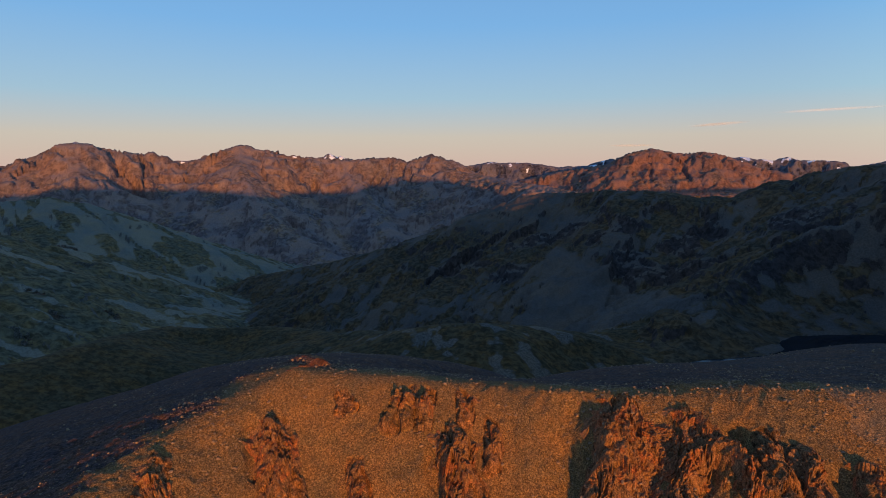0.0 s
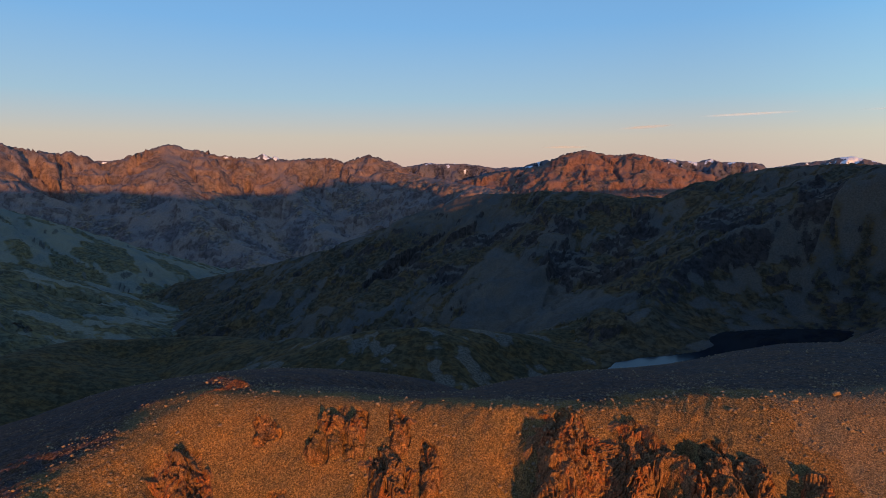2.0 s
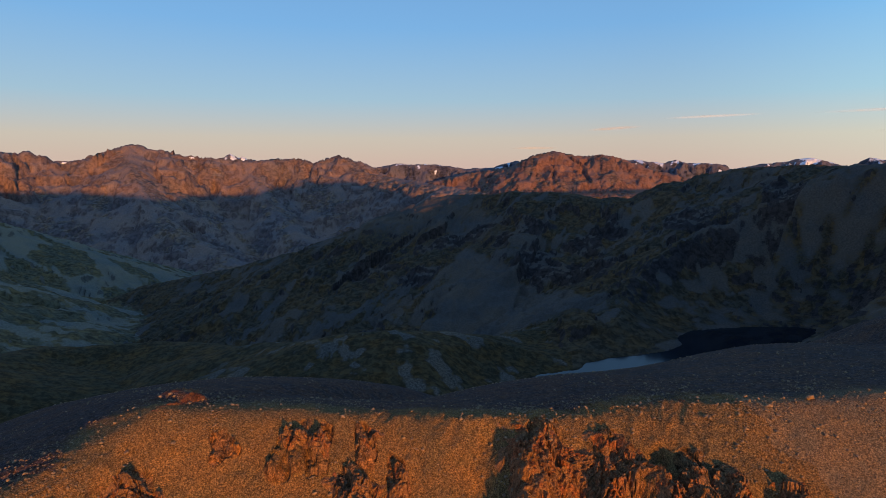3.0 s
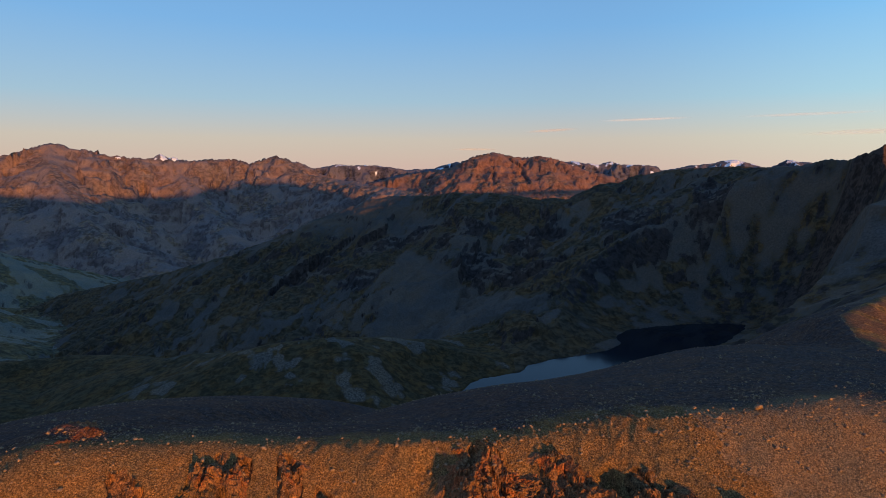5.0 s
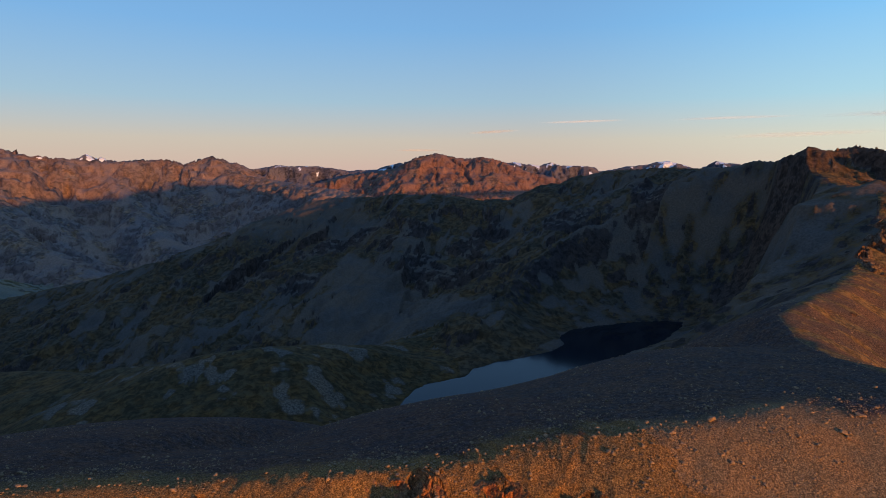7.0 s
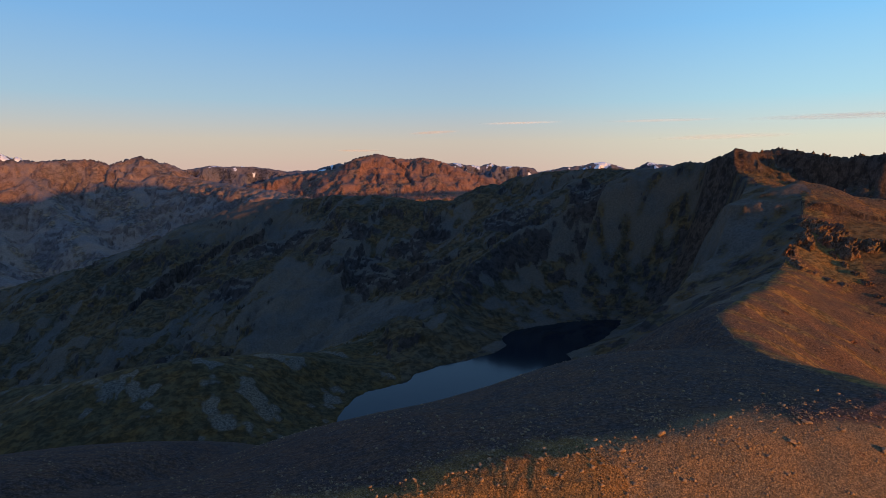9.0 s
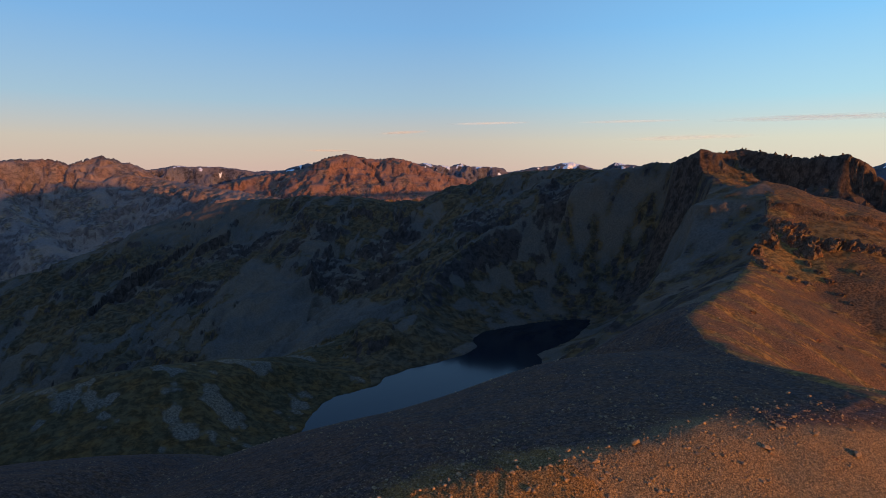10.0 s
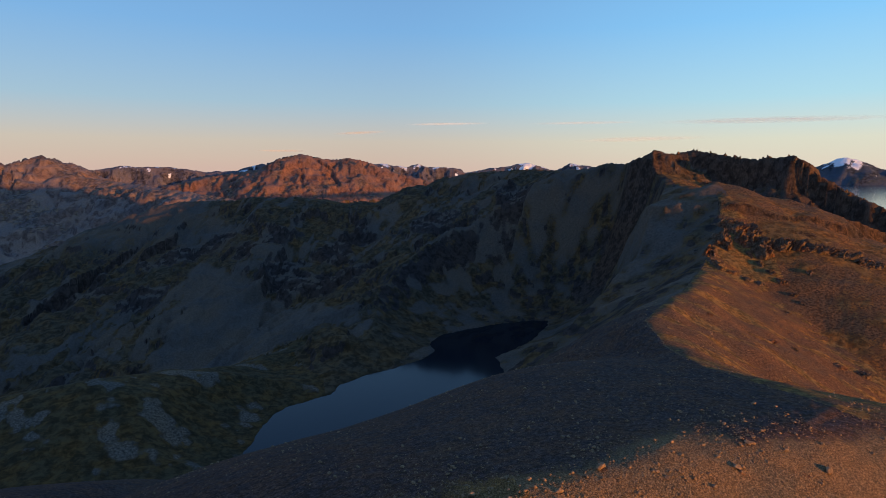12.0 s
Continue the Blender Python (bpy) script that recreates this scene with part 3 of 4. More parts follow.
WEST_GROUND = terrain("grey_hillside", (0.10, 0.088, 0.07), (0.185, 0.165, 0.122), (0.105, 0.088, 0.050), 3.0, 0.0, 0.7, 0.16)
RANGE_ROCK = terrain("range_rock", (0.165, 0.114, 0.096), (0.245, 0.175, 0.145), (0.18, 0.132, 0.108), 6.0, 0.0, 0.70, 0.5)
RED_ROCK = terrain("red_range_rock", (0.165, 0.092, 0.072), (0.225, 0.13, 0.10), (0.165, 0.108, 0.082), 6.0, 0.0, 0.70, 0.5)
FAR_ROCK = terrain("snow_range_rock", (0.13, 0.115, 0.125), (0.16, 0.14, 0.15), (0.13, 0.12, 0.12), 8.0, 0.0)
# the blue of distant haze is put into this rock's colours
HAZY_ROCK = terrain("hazy_mountain_rock", (0.07, 0.08, 0.10), (0.09, 0.10, 0.125), (0.07, 0.08, 0.09), 8.0, 0.0)
VALLEY_GROUND = terrain("valley_ground", (0.07, 0.056, 0.045), (0.10, 0.08, 0.062), (0.074, 0.056, 0.030), 2.0, 0.0, 0.5, 0.5)


# ---------------------------------------------------------------- the ground, split into its big forms
def sheet(name, faces, mat, rounded=True):
    used, index = np.unique(faces, return_inverse=True)
    me = bpy.data.meshes.new(name)
    me.vertices.add(len(used))
    pts = np.stack([GX.ravel()[used], GY.ravel()[used], GZ.ravel()[used]], 1)
    me.vertices.foreach_set("co", pts.astype(np.float32).ravel())
    index = index.reshape(-1, 4).astype(np.int32)
    me.loops.add(index.size)
    me.loops.foreach_set("vertex_index", index.ravel())
    me.polygons.add(len(index))
    me.polygons.foreach_set("loop_start", np.arange(0, index.size, 4, dtype=np.int32))
    me.polygons.foreach_set("use_smooth", np.full(len(index), rounded))
    me.update(calc_edges=True)
    for key, field in (("rock", ROCK), ("grass", GRASS_AND_SHADE), ("snow", SNOW)):
        me.attributes.new(key, "FLOAT", "POINT").data.foreach_set("value", field.ravel()[used].astype(np.float32))
    me.materials.append(mat)
    return new(name, me)


na, nr = GX.shape
ia, ir = np.meshgrid(np.arange(na), np.arange(nr - 1), indexing="ij")
ja = (ia + 1) % na
quads = np.stack([ia * nr + ir, ia * nr + ir + 1, ja * nr + ir + 1, ja * nr + ir], -1).reshape(-1, 4)
owner = FORM[:, :-1].reshape(-1)
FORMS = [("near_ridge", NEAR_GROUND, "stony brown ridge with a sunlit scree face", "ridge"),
         ("knob_spur", SPUR_GROUND, "rocky knob with a sunlit ochre spur", "ridge"),
         ("craggy_peak", PEAK_GROUND, "dark craggy peak with a pinnacled crest", "mountain"),
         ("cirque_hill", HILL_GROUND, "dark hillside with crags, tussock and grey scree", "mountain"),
         ("moraine_hill", MORAINE_GROUND, "low rounded tussock hill beside the tarn", "hill"),
         ("valley_side", WEST_GROUND, "grey-green valley side streaked with scree", "hillside"),
         ("round_hill", WEST_GROUND, "pale rounded hilltop above the deep valley", "hill"),
         ("mountain_range", RANGE_ROCK, "long bare rock range with glowing orange crest", "mountains"),
         ("red_mountain", RED_ROCK, "reddish bare rock massif in evening sun", "mountain"),
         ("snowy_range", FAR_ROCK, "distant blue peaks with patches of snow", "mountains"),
         ("snowy_mountain", HAZY_ROCK, "distant snow-capped mountain beyond the lake", "mountain"),
         ("ground", VALLEY_GROUND, "tussock valley floor", "ground"),
         ("east_slope", EAST_GROUND, "sunlit ochre grass slope with red-brown scree", "hillside"),
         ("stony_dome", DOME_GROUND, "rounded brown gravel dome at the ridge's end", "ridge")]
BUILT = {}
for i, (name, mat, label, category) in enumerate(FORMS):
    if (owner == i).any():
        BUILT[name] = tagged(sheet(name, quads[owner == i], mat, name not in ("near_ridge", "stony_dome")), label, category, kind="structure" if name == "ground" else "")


# ---------------------------------------------------------------- water
def water_sheet(name, ring, z, label, tone, calm):
    me = bpy.data.meshes.new(name)
    bm = bmesh.new()
    bm.faces.new([bm.verts.new((x, y, z)) for x, y in ring])
    bm.normal_update()
    if bm.faces[:][0].normal.z < 0:
        bmesh.ops.reverse_faces(bm, faces=bm.faces[:])
    bm.to_mesh(me)
    k = Nodes(name)
    k.bump(k.noise(0.6, 4, 0.6, (1, 2.5, 1)), 0.015, 0.02)
    k.bsdf.inputs["IOR"].default_value = 1.235
    # a breeze ruffles the open water; the sheltered end lies calm
    across = k.n.new("ShaderNodeVectorMath")
    across.operation = "DOT_PRODUCT"
    across.inputs[1].default_value = (0.76, 0.65, 0)
    k.l.new(k.where, across.inputs[0])
    drift = k.math("ADD", across.outputs["Value"], k.ramp(k.noise(0.04, 4, 0.6), 0.3, 0.7, -9, 9))
    me.materials.append(k.finish(tone, k.ramp(drift, calm - 4, calm + 4, 0.11, 0.02), 0.5))
    return tagged(new(name, me), label, "lake", kind="structure")


water_sheet("water", [(70, 340), (75, 400), (110, 440), (150, 460), (220, 500), (280, 520), (310, 550), (420, 560), (480, 525), (400, 455), (320, 380), (200, 350)], TARN_Z,
            "dark still mountain tarn reflecting the sky", (0.004, 0.009, 0.015), 577)
water_sheet("lake", [(1300, 250), (1300, 800), (2300, 1600), (3300, 2400), (4200, 2400), (4700, 1300), (4700, 250)], 100.0,
            "wide pale lake far below the peaks", (0.03, 0.05, 0.07), 9000)


# ---------------------------------------------------------------- rock outcrops on the sunlit face
def grid_mesh(name, P, mat, smooth_faces=False):
    nu, nv = P.shape[:2]
    i, j = np.meshgrid(np.arange(nu - 1), np.arange(nv - 1), indexing="ij")
    q = np.stack([i * nv + j, i * nv + j + 1, (i + 1) * nv + j + 1, (i + 1) * nv + j], -1).reshape(-1, 4)
    me = bpy.data.meshes.new(name)
    me.vertices.add(nu * nv)
    me.vertices.foreach_set("co", P.reshape(-1).astype(np.float32))
    me.loops.add(q.size)
    me.loops.foreach_set("vertex_index", q.reshape(-1).astype(np.int32))
    me.polygons.add(len(q))
    me.polygons.foreach_set("loop_start", np.arange(0, q.size, 4, dtype=np.int32))
    me.polygons.foreach_set("use_smooth", np.full(len(q), smooth_faces))
    me.update(calc_edges=True)
    me.materials.append(mat)
    return me


def rock_material(name, colour, grain):
    k = Nodes(name)
    veins = k.noise(1.6 / grain, 8, 0.75, (1, 1, 0.4))
    c = k.mix(k.ramp(veins, 0.38, 0.62), tuple(x * 0.6 for x in colour), tuple(x * 1.35 for x in colour))
    rust = k.ramp(k.noise(0.22 / grain, 5, 0.6), 0.48, 0.66)
    c = k.mix(rust, c, k.mix(1.0, c, (1.25, 0.82, 0.66), "MULTIPLY"))
    lichen = k.ramp(k.noise(2.6 / grain, 6, 0.7), 0.6, 0.72)
    c = k.mix(lichen, c, (0.24, 0.19, 0.12))
    joints = k.ramp(k.cells(1.4 / grain, "DISTANCE_TO_EDGE"), 0.0, 0.09)
    c = k.mix(joints, k.mix(1.0, c, (0.55, 0.52, 0.5), "MULTIPLY"), c)
    k.bump(k.noise(2.6 / grain, 9, 0.75, (1, 1, 0.5)), 1.0, grain * 0.4)
    k.bump(joints, 0.8, grain * 0.25)
    return k.finish(c, 0.9, 0.2)


CRAG_ROCK = rock_material("crag_rock", (0.17, 0.11, 0.072), 2.5)
OUTCROP_ROCK = rock_material("outcrop_rock", (0.275, 0.135, 0.06), 0.7)


def outcrop(name, x, y, wide, long, high, seed, lean=0.0, block=0.6, label="cracked rust-brown rock rib on the scree face", mat=None, step=0.22, owner="near_ridge", block_long=2.6):
    """A rib of jointed rock lying down the slope at x, y: wide across, long downhill, high above the ground."""
    gx = (ground_at(x + 3, y) - ground_at(x - 3, y)) / 6
    gy = (ground_at(x, y + 3) - ground_at(x, y - 3)) / 6
    n = math.hypot(gx, gy) or 1.0
    down = (-gx / n, -gy / n)
    c, sn = math.cos(radians(lean)), math.sin(radians(lean))
    down = (down[0] * c - down[1] * sn, down[0] * sn + down[1] * c)
    over = (-down[1], down[0])
    u, v = np.meshgrid(np.linspace(-0.62, 0.62, max(12, int(1.24 * wide / step))), np.linspace(-0.62, 0.62, max(12, int(1.24 * long / step))), indexing="ij")
    bend = layers(u * wide, v * long, 7, 3, np.full(u.shape, 0.3), seed) * 1.6
    X = x + over[0] * (u * wide + bend) + down[0] * v * long
    Y = y + over[1] * (u * wide + bend) + down[1] * v * long
    Z = land(X, Y, np.full(X.shape, 0.5))[0]
    edge = layers(u * wide + 50, v * long, 5, 4, np.full(u.shape, 0.3), seed + 3) * 0.45
    rim = np.maximum(np.abs(u) * 2, np.abs(v) * 2) * 0.4 + np.hypot(u, v) * 2 * 0.6 + edge
    body = smooth(1.02 - rim, 0.0, 0.5)
    # jointed blocks at three sizes, longer down the slope than across it
    skew = u * wide + 0.25 * v * long
    big, gap = blocks(skew, v * long / block_long, block * 2.2, seed + 11)
    mid, crack = blocks(skew, v * long / (0.6 * block_long), block, seed + 12)
    small, _ = blocks(skew + 0.3 * mid, v * long, block * 0.45, seed + 13)
    ribs = layers(skew, v * long * 0.22, 4.5, 3, np.full(u.shape, 0.3), seed + 5, 0.5, True)
    rise = high * body * (0.45 + 0.22 * ribs + 0.42 * big) + block * body * (1.0 * mid + 0.7 * small) - 0.6 * block * body * (gap < 0.08) - 0.35 * block * body * (crack < 0.10)
    rise = np.where(body > 0.02, rise, -0.8)
    # the rock stands out from the slope, more outward than up
    out = 0.75 * rise
    P = np.stack([X + down[0] * out, Y + down[1] * out, Z + rise * 0.75 - 0.15], -1)
    ob = new(name, grid_mesh(name, P, mat or OUTCROP_ROCK))
    ob.parent = BUILT[owner]
    return tagged(ob, label)


RIBS = [(-37, 123, 11, 16, 2.0, 0, 1), (-9.5, 135, 5, 7, 1.6, 8, 2), (-4.5, 134, 4.5, 8, 1.6, 8, 3), (3, 121, 9, 16, 2.2, 5, 4), (6, 133, 4, 6, 1.2, 5, 5),
        (-19, 119, 5, 11, 1.4, 5, 7), (11, 124, 4, 8, 1.2, 5, 8), (37.5, 120, 11, 22, 2.4, 0, 9), (45, 119, 8, 16, 2.0, 0, 10), (50, 113, 7, 14, 2.0, 5, 11),
        (56, 116, 7, 20, 2.2, 25, 12), (60, 108, 6, 13, 2.0, 20, 13), (65, 111, 6, 16, 2.0, 5, 14), (70, 106, 5, 12, 1.8, 5, 15), (80, 102, 6, 11, 1.8, 5, 16),
        (-56, 106, 5, 10, 1.4, 10, 17), (21, 108, 6, 10, 1.6, 5, 18), (32, 111, 8, 12, 2.0, 0, 20), (-68, 83, 5, 9, 1.4, 0, 21)]
for x, y, wide, long, high, lean, seed in RIBS:
    outcrop("rock_outcrop", x, y, wide, long, high, seed, lean)
for n, (x, y, wide, long, high) in enumerate(((308, 171, 7, 7, 2.5), (300, 176, 4, 5, 1.6), (272, 190, 5, 3, 1.0), (282, 186, 5, 3, 1.0), (250, 205, 6, 3, 1.0), (375, 228, 6, 6, 2.0), (330, 215, 5, 4, 1.4))):
    outcrop("rock_outcrop", x, y, wide, long, high, 40 + n, 0, 0.9, "small dark rock outcrop in the ochre slope", CRAG_ROCK, 0.4, owner="east_slope")
outcrop("rock_outcrop", -37, 156.5, 9, 7, 0.9, 33, 0, 0.7, "small heap of reddish broken rock on the ridge top", step=0.25)

# two broken bands of rock slanting down from the knob
BANDS = [(335, 257, 5, 7, 2.4), (340, 252, 5, 6, 2.4), (344, 246, 4, 6, 2.0), (348, 240, 4, 5, 1.6), (369, 259, 5, 7, 2.6), (366, 251, 5, 7, 2.8), (362, 243, 5, 7, 2.4), (358, 234, 4, 7, 2.0),
         (353, 225, 4, 6, 1.8), (348, 217, 3, 5, 1.4), (373, 279, 6, 9, 3.4), (376, 271, 6, 8, 3.2), (381, 264, 6, 8, 3.0)]
for n, (x, y, wide, long, high) in enumerate(BANDS):
    outcrop("rock_outcrop", x, y, wide, long, high, 220 + n, 10, 1.1, "dark jointed rock band slanting across the ochre slope", CRAG_ROCK, 0.4, owner="east_slope")
# low ribs of grey rock in the tussock of the valley side
GREY_ROCK = rock_material("grey_rock", (0.12, 0.105, 0.08), 4.0)
for n, (x, y, wide, long, high) in enumerate(((-644, 1058, 16, 34, 4), (-544, 777, 12, 30, 3), (-494, 743, 14, 28, 3), (-458, 806, 12, 26, 3), (-722, 1137, 18, 36, 5), (-485, 667, 12, 26, 3), (-600, 930, 12, 30, 3))):
    outcrop("rock_rib", x, y, wide, long, high, 260 + n, 0, 4.0, "low rib of grey rock in the tussock", GREY_ROCK, 1.2, "valley_side")
for n, (x, y, wide, long, high) in enumerate(((121, 113, 1.6, 2.4, 0.16), (112, 109, 1.4, 2.2, 0.14), (133, 108, 1.6, 2.0, 0.16))):
    outcrop("rock_outcrop", x, y, wide, long, high, 280 + n, 0, 0.24, "low worn rock showing through the gravel", owner="stony_dome")
# rust-red rubble on the crest
RUST_ROCK = rock_material("rust_rubble", (0.17, 0.075, 0.048), 0.5)
outcrop("rust_outcrop", -37, 154.2, 11, 6.5, 0.7, 201, 0, 0.45, "low outcrop of broken rust-red rock on the crest", RUST_ROCK, 0.16, "near_ridge", 1.2)
outcrop("rust_outcrop", -34, 149.4, 13, 3.0, 0.8, 202, 0, 0.4, "low outcrop of broken rust-red rock on the crest", RUST_ROCK, 0.16, "near_ridge", 1.2)

# a few last snow patches high on the western range
SNOW_WHITE = plain("old_snow", (0.8, 0.8, 0.82), 0.7)
for n, (x, y, wide, long) in enumerate(((-2215, 3640, 60, 22), (-2262, 3618, 30, 14), (-1700, 3930, 16, 14), (-1020, 4155, 18, 12))):
    u, v = np.meshgrid(np.linspace(-1, 1, 40), np.linspace(-1, 1, 24), indexing="ij")
    keepin = np.hypot(u, v) + layers(u * 3, v * 3, 1.2, 4, np.full(u.shape, 0.05), 800 + n) * 0.5
    X, Y = x + u * wide * 0.86 - v * long * 0.5, y + v * long * 0.86 + u * wide * 0.5
    P = np.stack([X, Y, land(X, Y, np.full(X.shape, 20.0))[0] + np.where(keepin < 0.7, 2.5, -8.0)], -1)
    patch_ob = new("snow_patch", grid_mesh("snow_patch", P, SNOW_WHITE, True))
    patch_ob.parent = BUILT["mountain_range"]
    tagged(patch_ob, "white patch of old snow")

# crags of the knob, its spur and the peak behind
CRAGS = [(384, 283, 14, 18, 7), (379, 268, 12, 16, 6), (376, 256, 12, 14, 5), (393, 253, 12, 14, 6), (403, 243, 13, 13, 6), (413, 231, 12, 13, 5), (417, 216, 12, 12, 5), (350, 272, 10, 14, 4),
         (366, 276, 12, 16, 6), (386, 262, 10, 12, 6), (398, 249, 10, 12, 6), (408, 237, 10, 12, 6), (415, 224, 10, 12, 5), (392, 275, 12, 14, 6), (340, 262, 8, 12, 3)]
for n, (x, y, wide, long, high) in enumerate(CRAGS):
    outcrop("crag", x, y, wide, long, high, 60 + n, 10, 2.2, "dark jointed crag below the knob", CRAG_ROCK, 0.7, "knob_spur")
PILLARS = [(566, 312, 16, 22, 5), (558, 295, 16, 20, 5), (556, 278, 14, 18, 4), (576, 350, 16, 22, 6), (576, 372, 16, 20, 6), (576, 395, 16, 20, 5), (572, 425, 18, 18, 5), (568, 330, 12, 22, 5)]
for n, (x, y, wide, long, high) in enumerate(PILLARS):
    outcrop("rock_pillar", x, y, wide, long, high, 90 + n, 0, 3.0, "tall cracked rock pillars of the peak's cliff", CRAG_ROCK, 0.8, "craggy_peak")
CREST_WAY = random.Random(31)
PINNACLES = []
for (ax, ay, az), (bx, by, bz) in zip(PEAK_RIDGE[1:10], PEAK_RIDGE[2:11]):
    for k in range(3):
        f, big = CREST_WAY.random(), CREST_WAY.uniform(0.6, 1.3)
        PINNACLES.append((ax + f * (bx - ax) - 0.5, ay + f * (by - ay), 2.8 * big, 2.8 * big, 2.0 * big))
for n, (x, y, wide, long, high) in enumerate(PINNACLES):
    outcrop("pinnacle", x, y, wide, long, high, 120 + n, 0, 0.8, "small rock pinnacle on the crest", CRAG_ROCK, 0.6, "craggy_peak")

# ---------------------------------------------------------------- boulders and loose stones
def stone_material(name, colour):
    k = Nodes(name)
    c = k.mix(k.ramp(k.noise(2.2, 6, 0.7), 0.35, 0.68), tuple(x * 0.65 for x in colour), tuple(x * 1.35 for x in colour))
    info = k.n.new("ShaderNodeObjectInfo").outputs["Random"]
    isle = k.n.new("ShaderNodeNewGeometry").outputs["Random Per Island"]
    c = k.mix(k.ramp(k.math("FRACT", k.math("ADD", info, isle), 0.0), 0.0, 1.0), c, k.mix(1.0, c, (1.35, 1.3, 1.2), "MULTIPLY"))
    k.bump(k.noise(5.0, 7, 0.7), 0.8, 0.12)
    return k.finish(c, 0.92, 0.15)


STONE = stone_material("weathered_stone", (0.22, 0.142, 0.085))


def boulder_mesh(seed, cuts=2):
    bm = bmesh.new()
    bmesh.ops.create_icosphere(bm, subdivisions=cuts, radius=0.5)
    rnd = random.Random(seed)
    planes = [(Vector((rnd.gauss(0, 1), rnd.gauss(0, 1), rnd.gauss(0, 1))).normalized(), rnd.uniform(0.26, 0.44)) for _ in range(9)]
    for vert in bm.verts:
        for way, reach in planes:
            past = vert.co.dot(way) - reach
            if past > 0:
                vert.co -= way * past
        vert.co += noise.noise_vector(vert.co * 3.1 + Vector((seed, 0, 0))) * 0.05
        vert.co.z *= 0.78
    me = bpy.data.meshes.new("boulder")
    bm.to_mesh(me)
    bm.free()
    me.materials.append(STONE)
    return me


BOULDERS = [boulder_mesh(s) for s in range(9)]


def put_boulder(x, y, size, k, label):
    z = ground_at(x, y)
    ob = new("boulder", BOULDERS[k % len(BOULDERS)])
    rnd = random.Random(int(x * 91 + y * 17))
    ob.matrix_world = pose(x, y, z + size * 0.2, rnd.uniform(-20, 20), rnd.uniform(-20, 20), rnd.uniform(0, 360)) @ Matrix.Diagonal(
        (size * rnd.uniform(0.9, 1.3), size * rnd.uniform(0.8, 1.1), size * rnd.uniform(0.8, 1.1), 1))
    return tagged(ob, label, "boulder", "boulders along the ridge top")


for x, y, size in ((98, 124, 2.0), (138, 107, 1.7), (76, 130, 1.2), (66, 132, 1.1), (121, 114, 1.5), (129, 117, 1.2), (113, 113, 1.0), (86, 128, 1.0), (150, 128, 1.2), (-41, 134, 1.3)):
    put_boulder(x, y, size, int(x), "pale brown boulder lying on the gravel slope")

dice = np.random.RandomState(7)
count = 260000
SX, SY = dice.uniform(-95, 270, count), dice.uniform(70, 235, count)
LINE = NEAR_RIDGE + DOME[2:5]
_, SD, _ = crest(SX, SY, LINE, 0.2, 0.8, 8)
patch = layers(SX, SY, 28, 4, np.full(count, 0.5), 300)
keep = np.where(SD > 0, np.exp(-(SD / 15.0) ** 2) * 0.7 + 0.07, np.where(SX > 66, 0.8, 0.6) * np.exp(-(SD / 70.0) ** 2))
keep = keep * np.clip(0.62 + patch * 1.5, 0.08, 1.6)
chosen = np.where(dice.uniform(0, 1.4, count) < keep)[0][:64000]
SX, SY = SX[chosen], SY[chosen]
SZ = land(SX[None], SY[None], np.full((1, len(SX)), 0.5))[0][0]
size = 0.17 + 0.15 * dice.pareto(2.2, len(SX))
size = np.minimum(size, 0.9)
order = np.argsort(-size)
for n in order[:280]:
    ob = new("boulder", BOULDERS[n % len(BOULDERS)])
    ob.matrix_world = pose(SX[n], SY[n], SZ[n] + size[n] * 0.18, dice.uniform(-25, 25), dice.uniform(-25, 25), dice.uniform(0, 360)) @ Matrix.Diagonal(
        (size[n] * dice.uniform(0.8, 1.4), size[n], size[n] * dice.uniform(0.7, 1.1), 1))
    tagged(ob, "weathered brown boulder on the stony ridge", "boulder", "boulders along the ridge top")

# an eight-faced chip, knocked out of shape for each stone
IV = np.array([(0.5, 0, 0), (-0.5, 0, 0), (0, 0.5, 0), (0, -0.5, 0), (0, 0, 0.5), (0, 0, -0.5)])
IF = np.array([(0, 2, 4), (2, 1, 4), (1, 3, 4), (3, 0, 4), (2, 0, 5), (1, 2, 5), (3, 1, 5), (0, 3, 5)])
rest = order[280:]
m = len(rest)
turn = dice.uniform(0, 2 * math.pi, m)
local = IV[None] * (1 + dice.uniform(-0.3, 0.4, (m, len(IV), 1))) * (size[rest][:, None, None] * dice.uniform(0.6, 1.3, (m, 1, 3)))
rx = local[..., 0] * np.cos(turn)[:, None] - local[..., 1] * np.sin(turn)[:, None]
ry = local[..., 0] * np.sin(turn)[:, None] + local[..., 1] * np.cos(turn)[:, None]
VS = np.stack([rx + SX[rest][:, None], ry + SY[rest][:, None], local[..., 2] * 0.8 + SZ[rest][:, None] + size[rest][:, None] * 0.1], -1).reshape(-1, 3)
FS = (IF[None] + (np.arange(m) * len(IV))[:, None, None]).reshape(-1, 3)
me = bpy.data.meshes.new("loose_stones")
me.vertices.add(len(VS))
me.vertices.foreach_set("co", VS.astype(np.float32).ravel())
me.loops.add(FS.size)
me.loops.foreach_set("vertex_index", FS.astype(np.int32).ravel())
me.polygons.add(len(FS))
me.polygons.foreach_set("loop_start", np.arange(0, FS.size, 3, dtype=np.int32))
me.update(calc_edges=True)
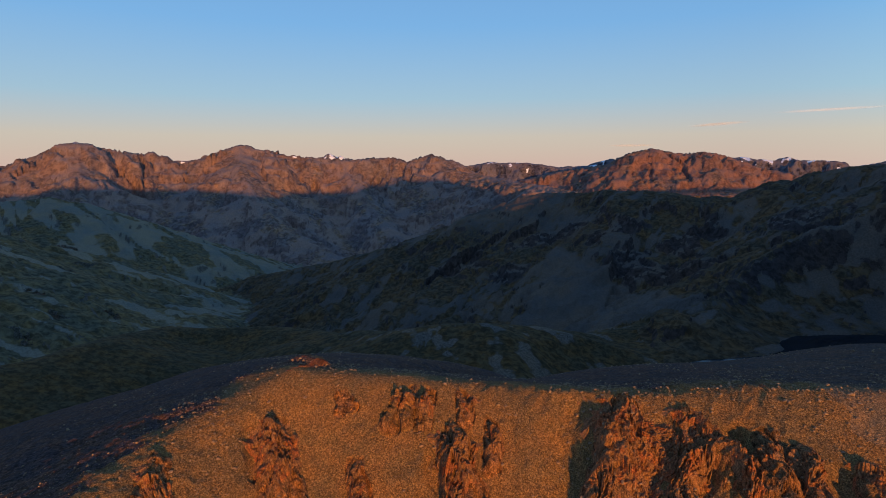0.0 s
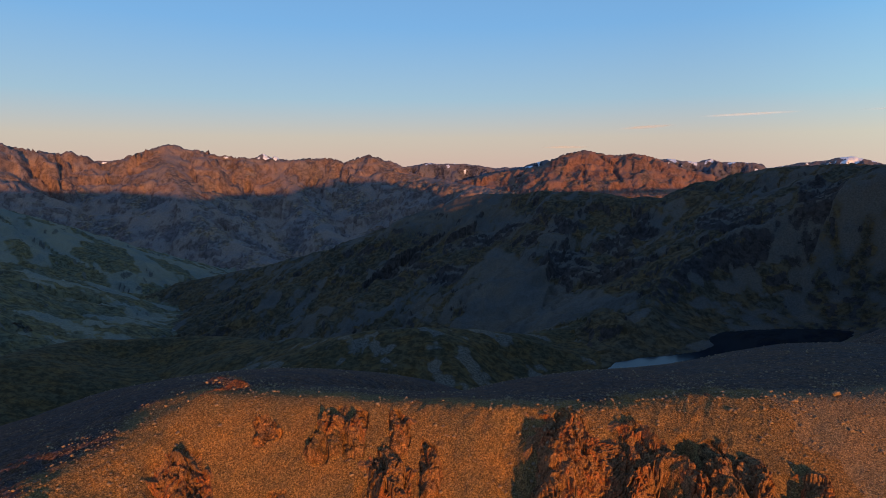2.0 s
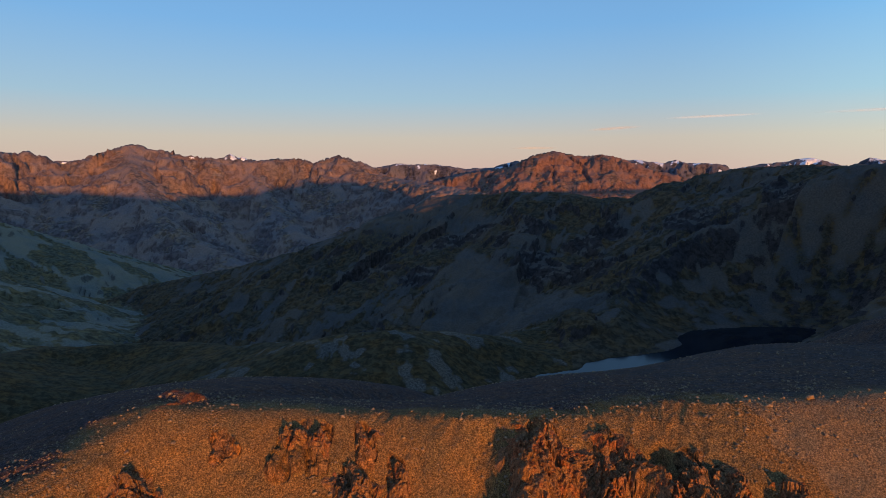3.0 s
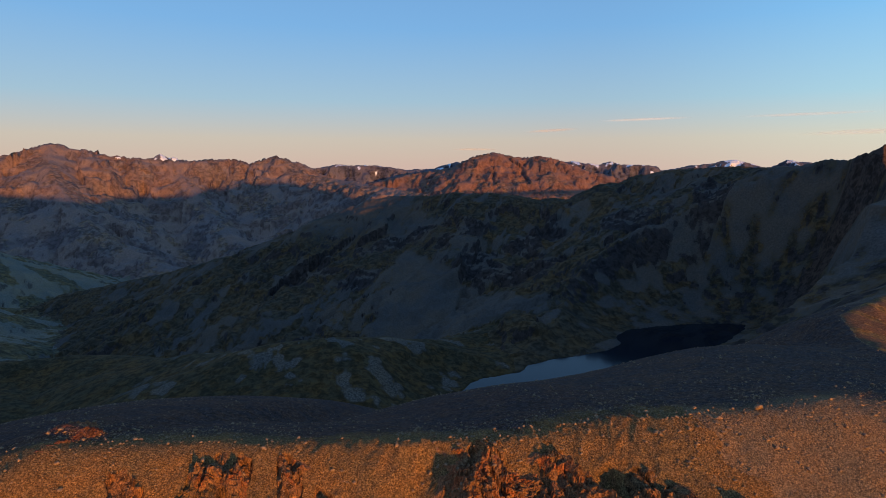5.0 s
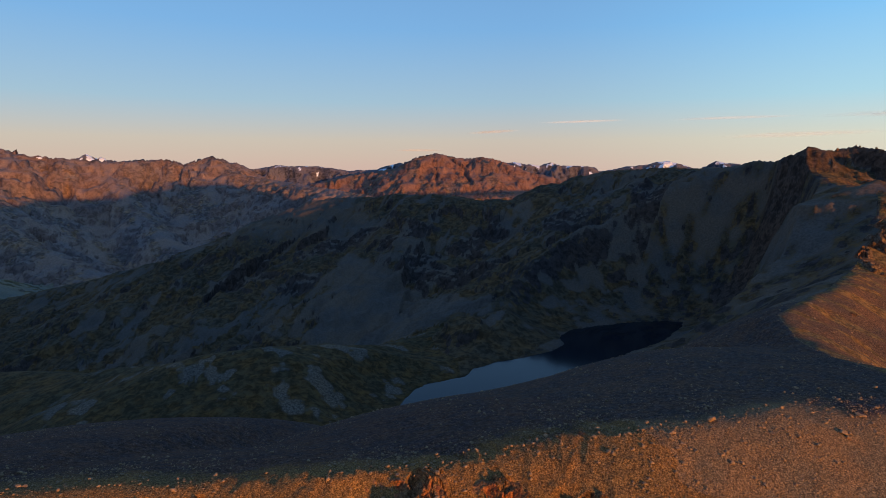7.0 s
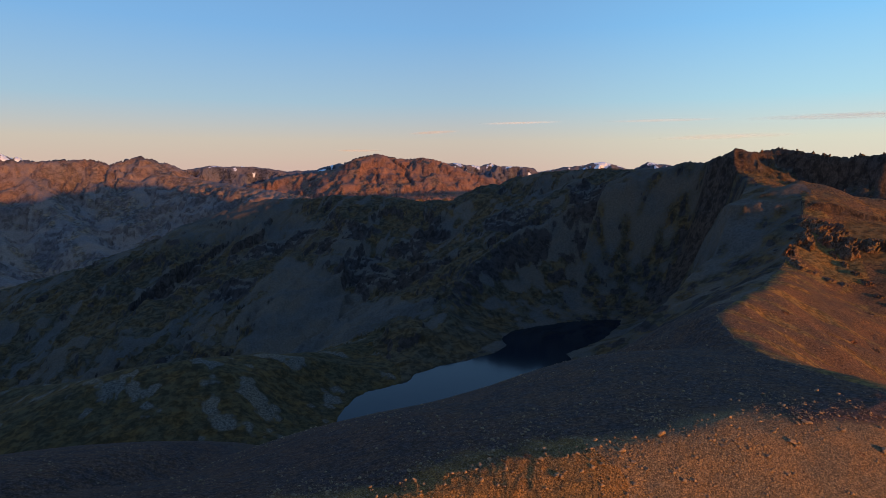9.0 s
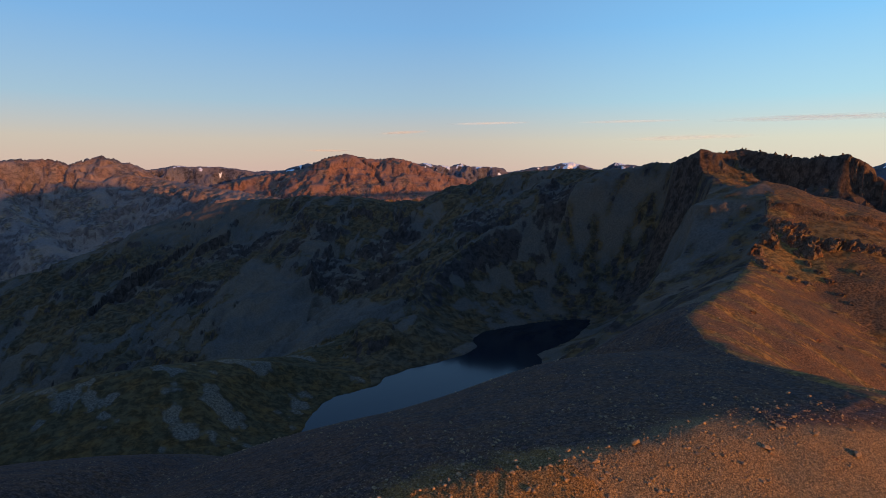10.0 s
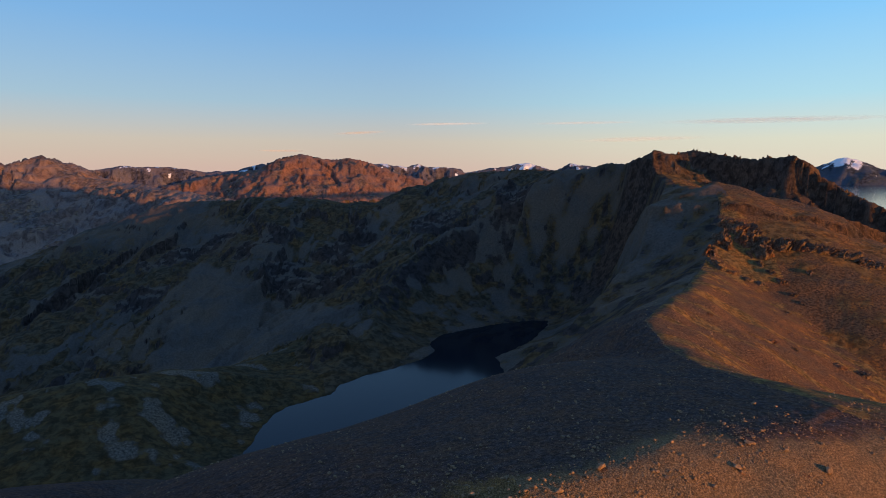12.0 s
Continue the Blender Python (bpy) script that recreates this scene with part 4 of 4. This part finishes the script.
me.materials.append(STONE)
tagged(new("loose_stones", me), "loose brown stones strewn over the ridge", "stones", kind="stuff")


# ---------------------------------------------------------------- thin evening clouds, far off
def cloud(name, az, el, wide, tall, reach, tilt, seed, dense):
    k = Nodes("cloud_vapour_%d" % seed)
    veil = k.math("MULTIPLY", k.ramp(k.noise(4.0, 7, 0.62, (0.55, 1, 3.0), 0.6), 0.38, 0.8), dense)
    body = k.n.new("ShaderNodeTexGradient")
    body.gradient_type = "SPHERICAL"
    flat = k.n.new("ShaderNodeMapping")
    flat.inputs["Scale"].default_value = (1, 0, 1)
    k.l.new(k.where, flat.inputs["Vector"])
    k.l.new(flat.outputs["Vector"], body.inputs["Vector"])
    k.feed(k.bsdf.inputs["Alpha"], k.math("MULTIPLY", veil, k.ramp(body.outputs["Fac"], 0.0, 0.75)))
    k.finish((0.6, 0.58, 0.6) if dense > 0.89 else (0.97, 0.95, 0.95), 1.0, 0.0)
    bm = bmesh.new()
    bmesh.ops.create_icosphere(bm, subdivisions=3, radius=1.0)
    for vert in bm.verts:
        vert.co += noise.noise_vector(vert.co * 1.7 + Vector((seed, 0, 0))) * 0.2
    me = bpy.data.meshes.new(name)
    bm.to_mesh(me)
    bm.free()
    me.materials.append(k.m)
    ob = new(name, me)
    a = radians(az)
    ob.matrix_world = pose(reach * math.sin(a), reach * math.cos(a), EYE_Z + reach * math.tan(radians(el)), 0, tilt, -az) @ Matrix.Diagonal((wide, 5, tall, 1))
    return tagged(ob, "thin grey-pink wisp of evening cloud", "cloud", "wisps of cloud")


for n, (az, el, wide, tall, tilt, dense) in enumerate(((24.4, 3.65, 220, 13, -3.0, 0.9), (32.5, 4.5, 360, 11, -1.0, 0.6), (17.4, 1.95, 200, 9, 0.0, 0.9),
                                                       (60.0, 4.35, 800, 26, 0.6, 0.8), (50.0, 3.0, 520, 22, -0.8, 0.55), (45.0, 4.5, 450, 12, 0.0, 0.55))):
    cloud("cloud", az, el, wide, tall, 4650, tilt, 700 + n, dense)
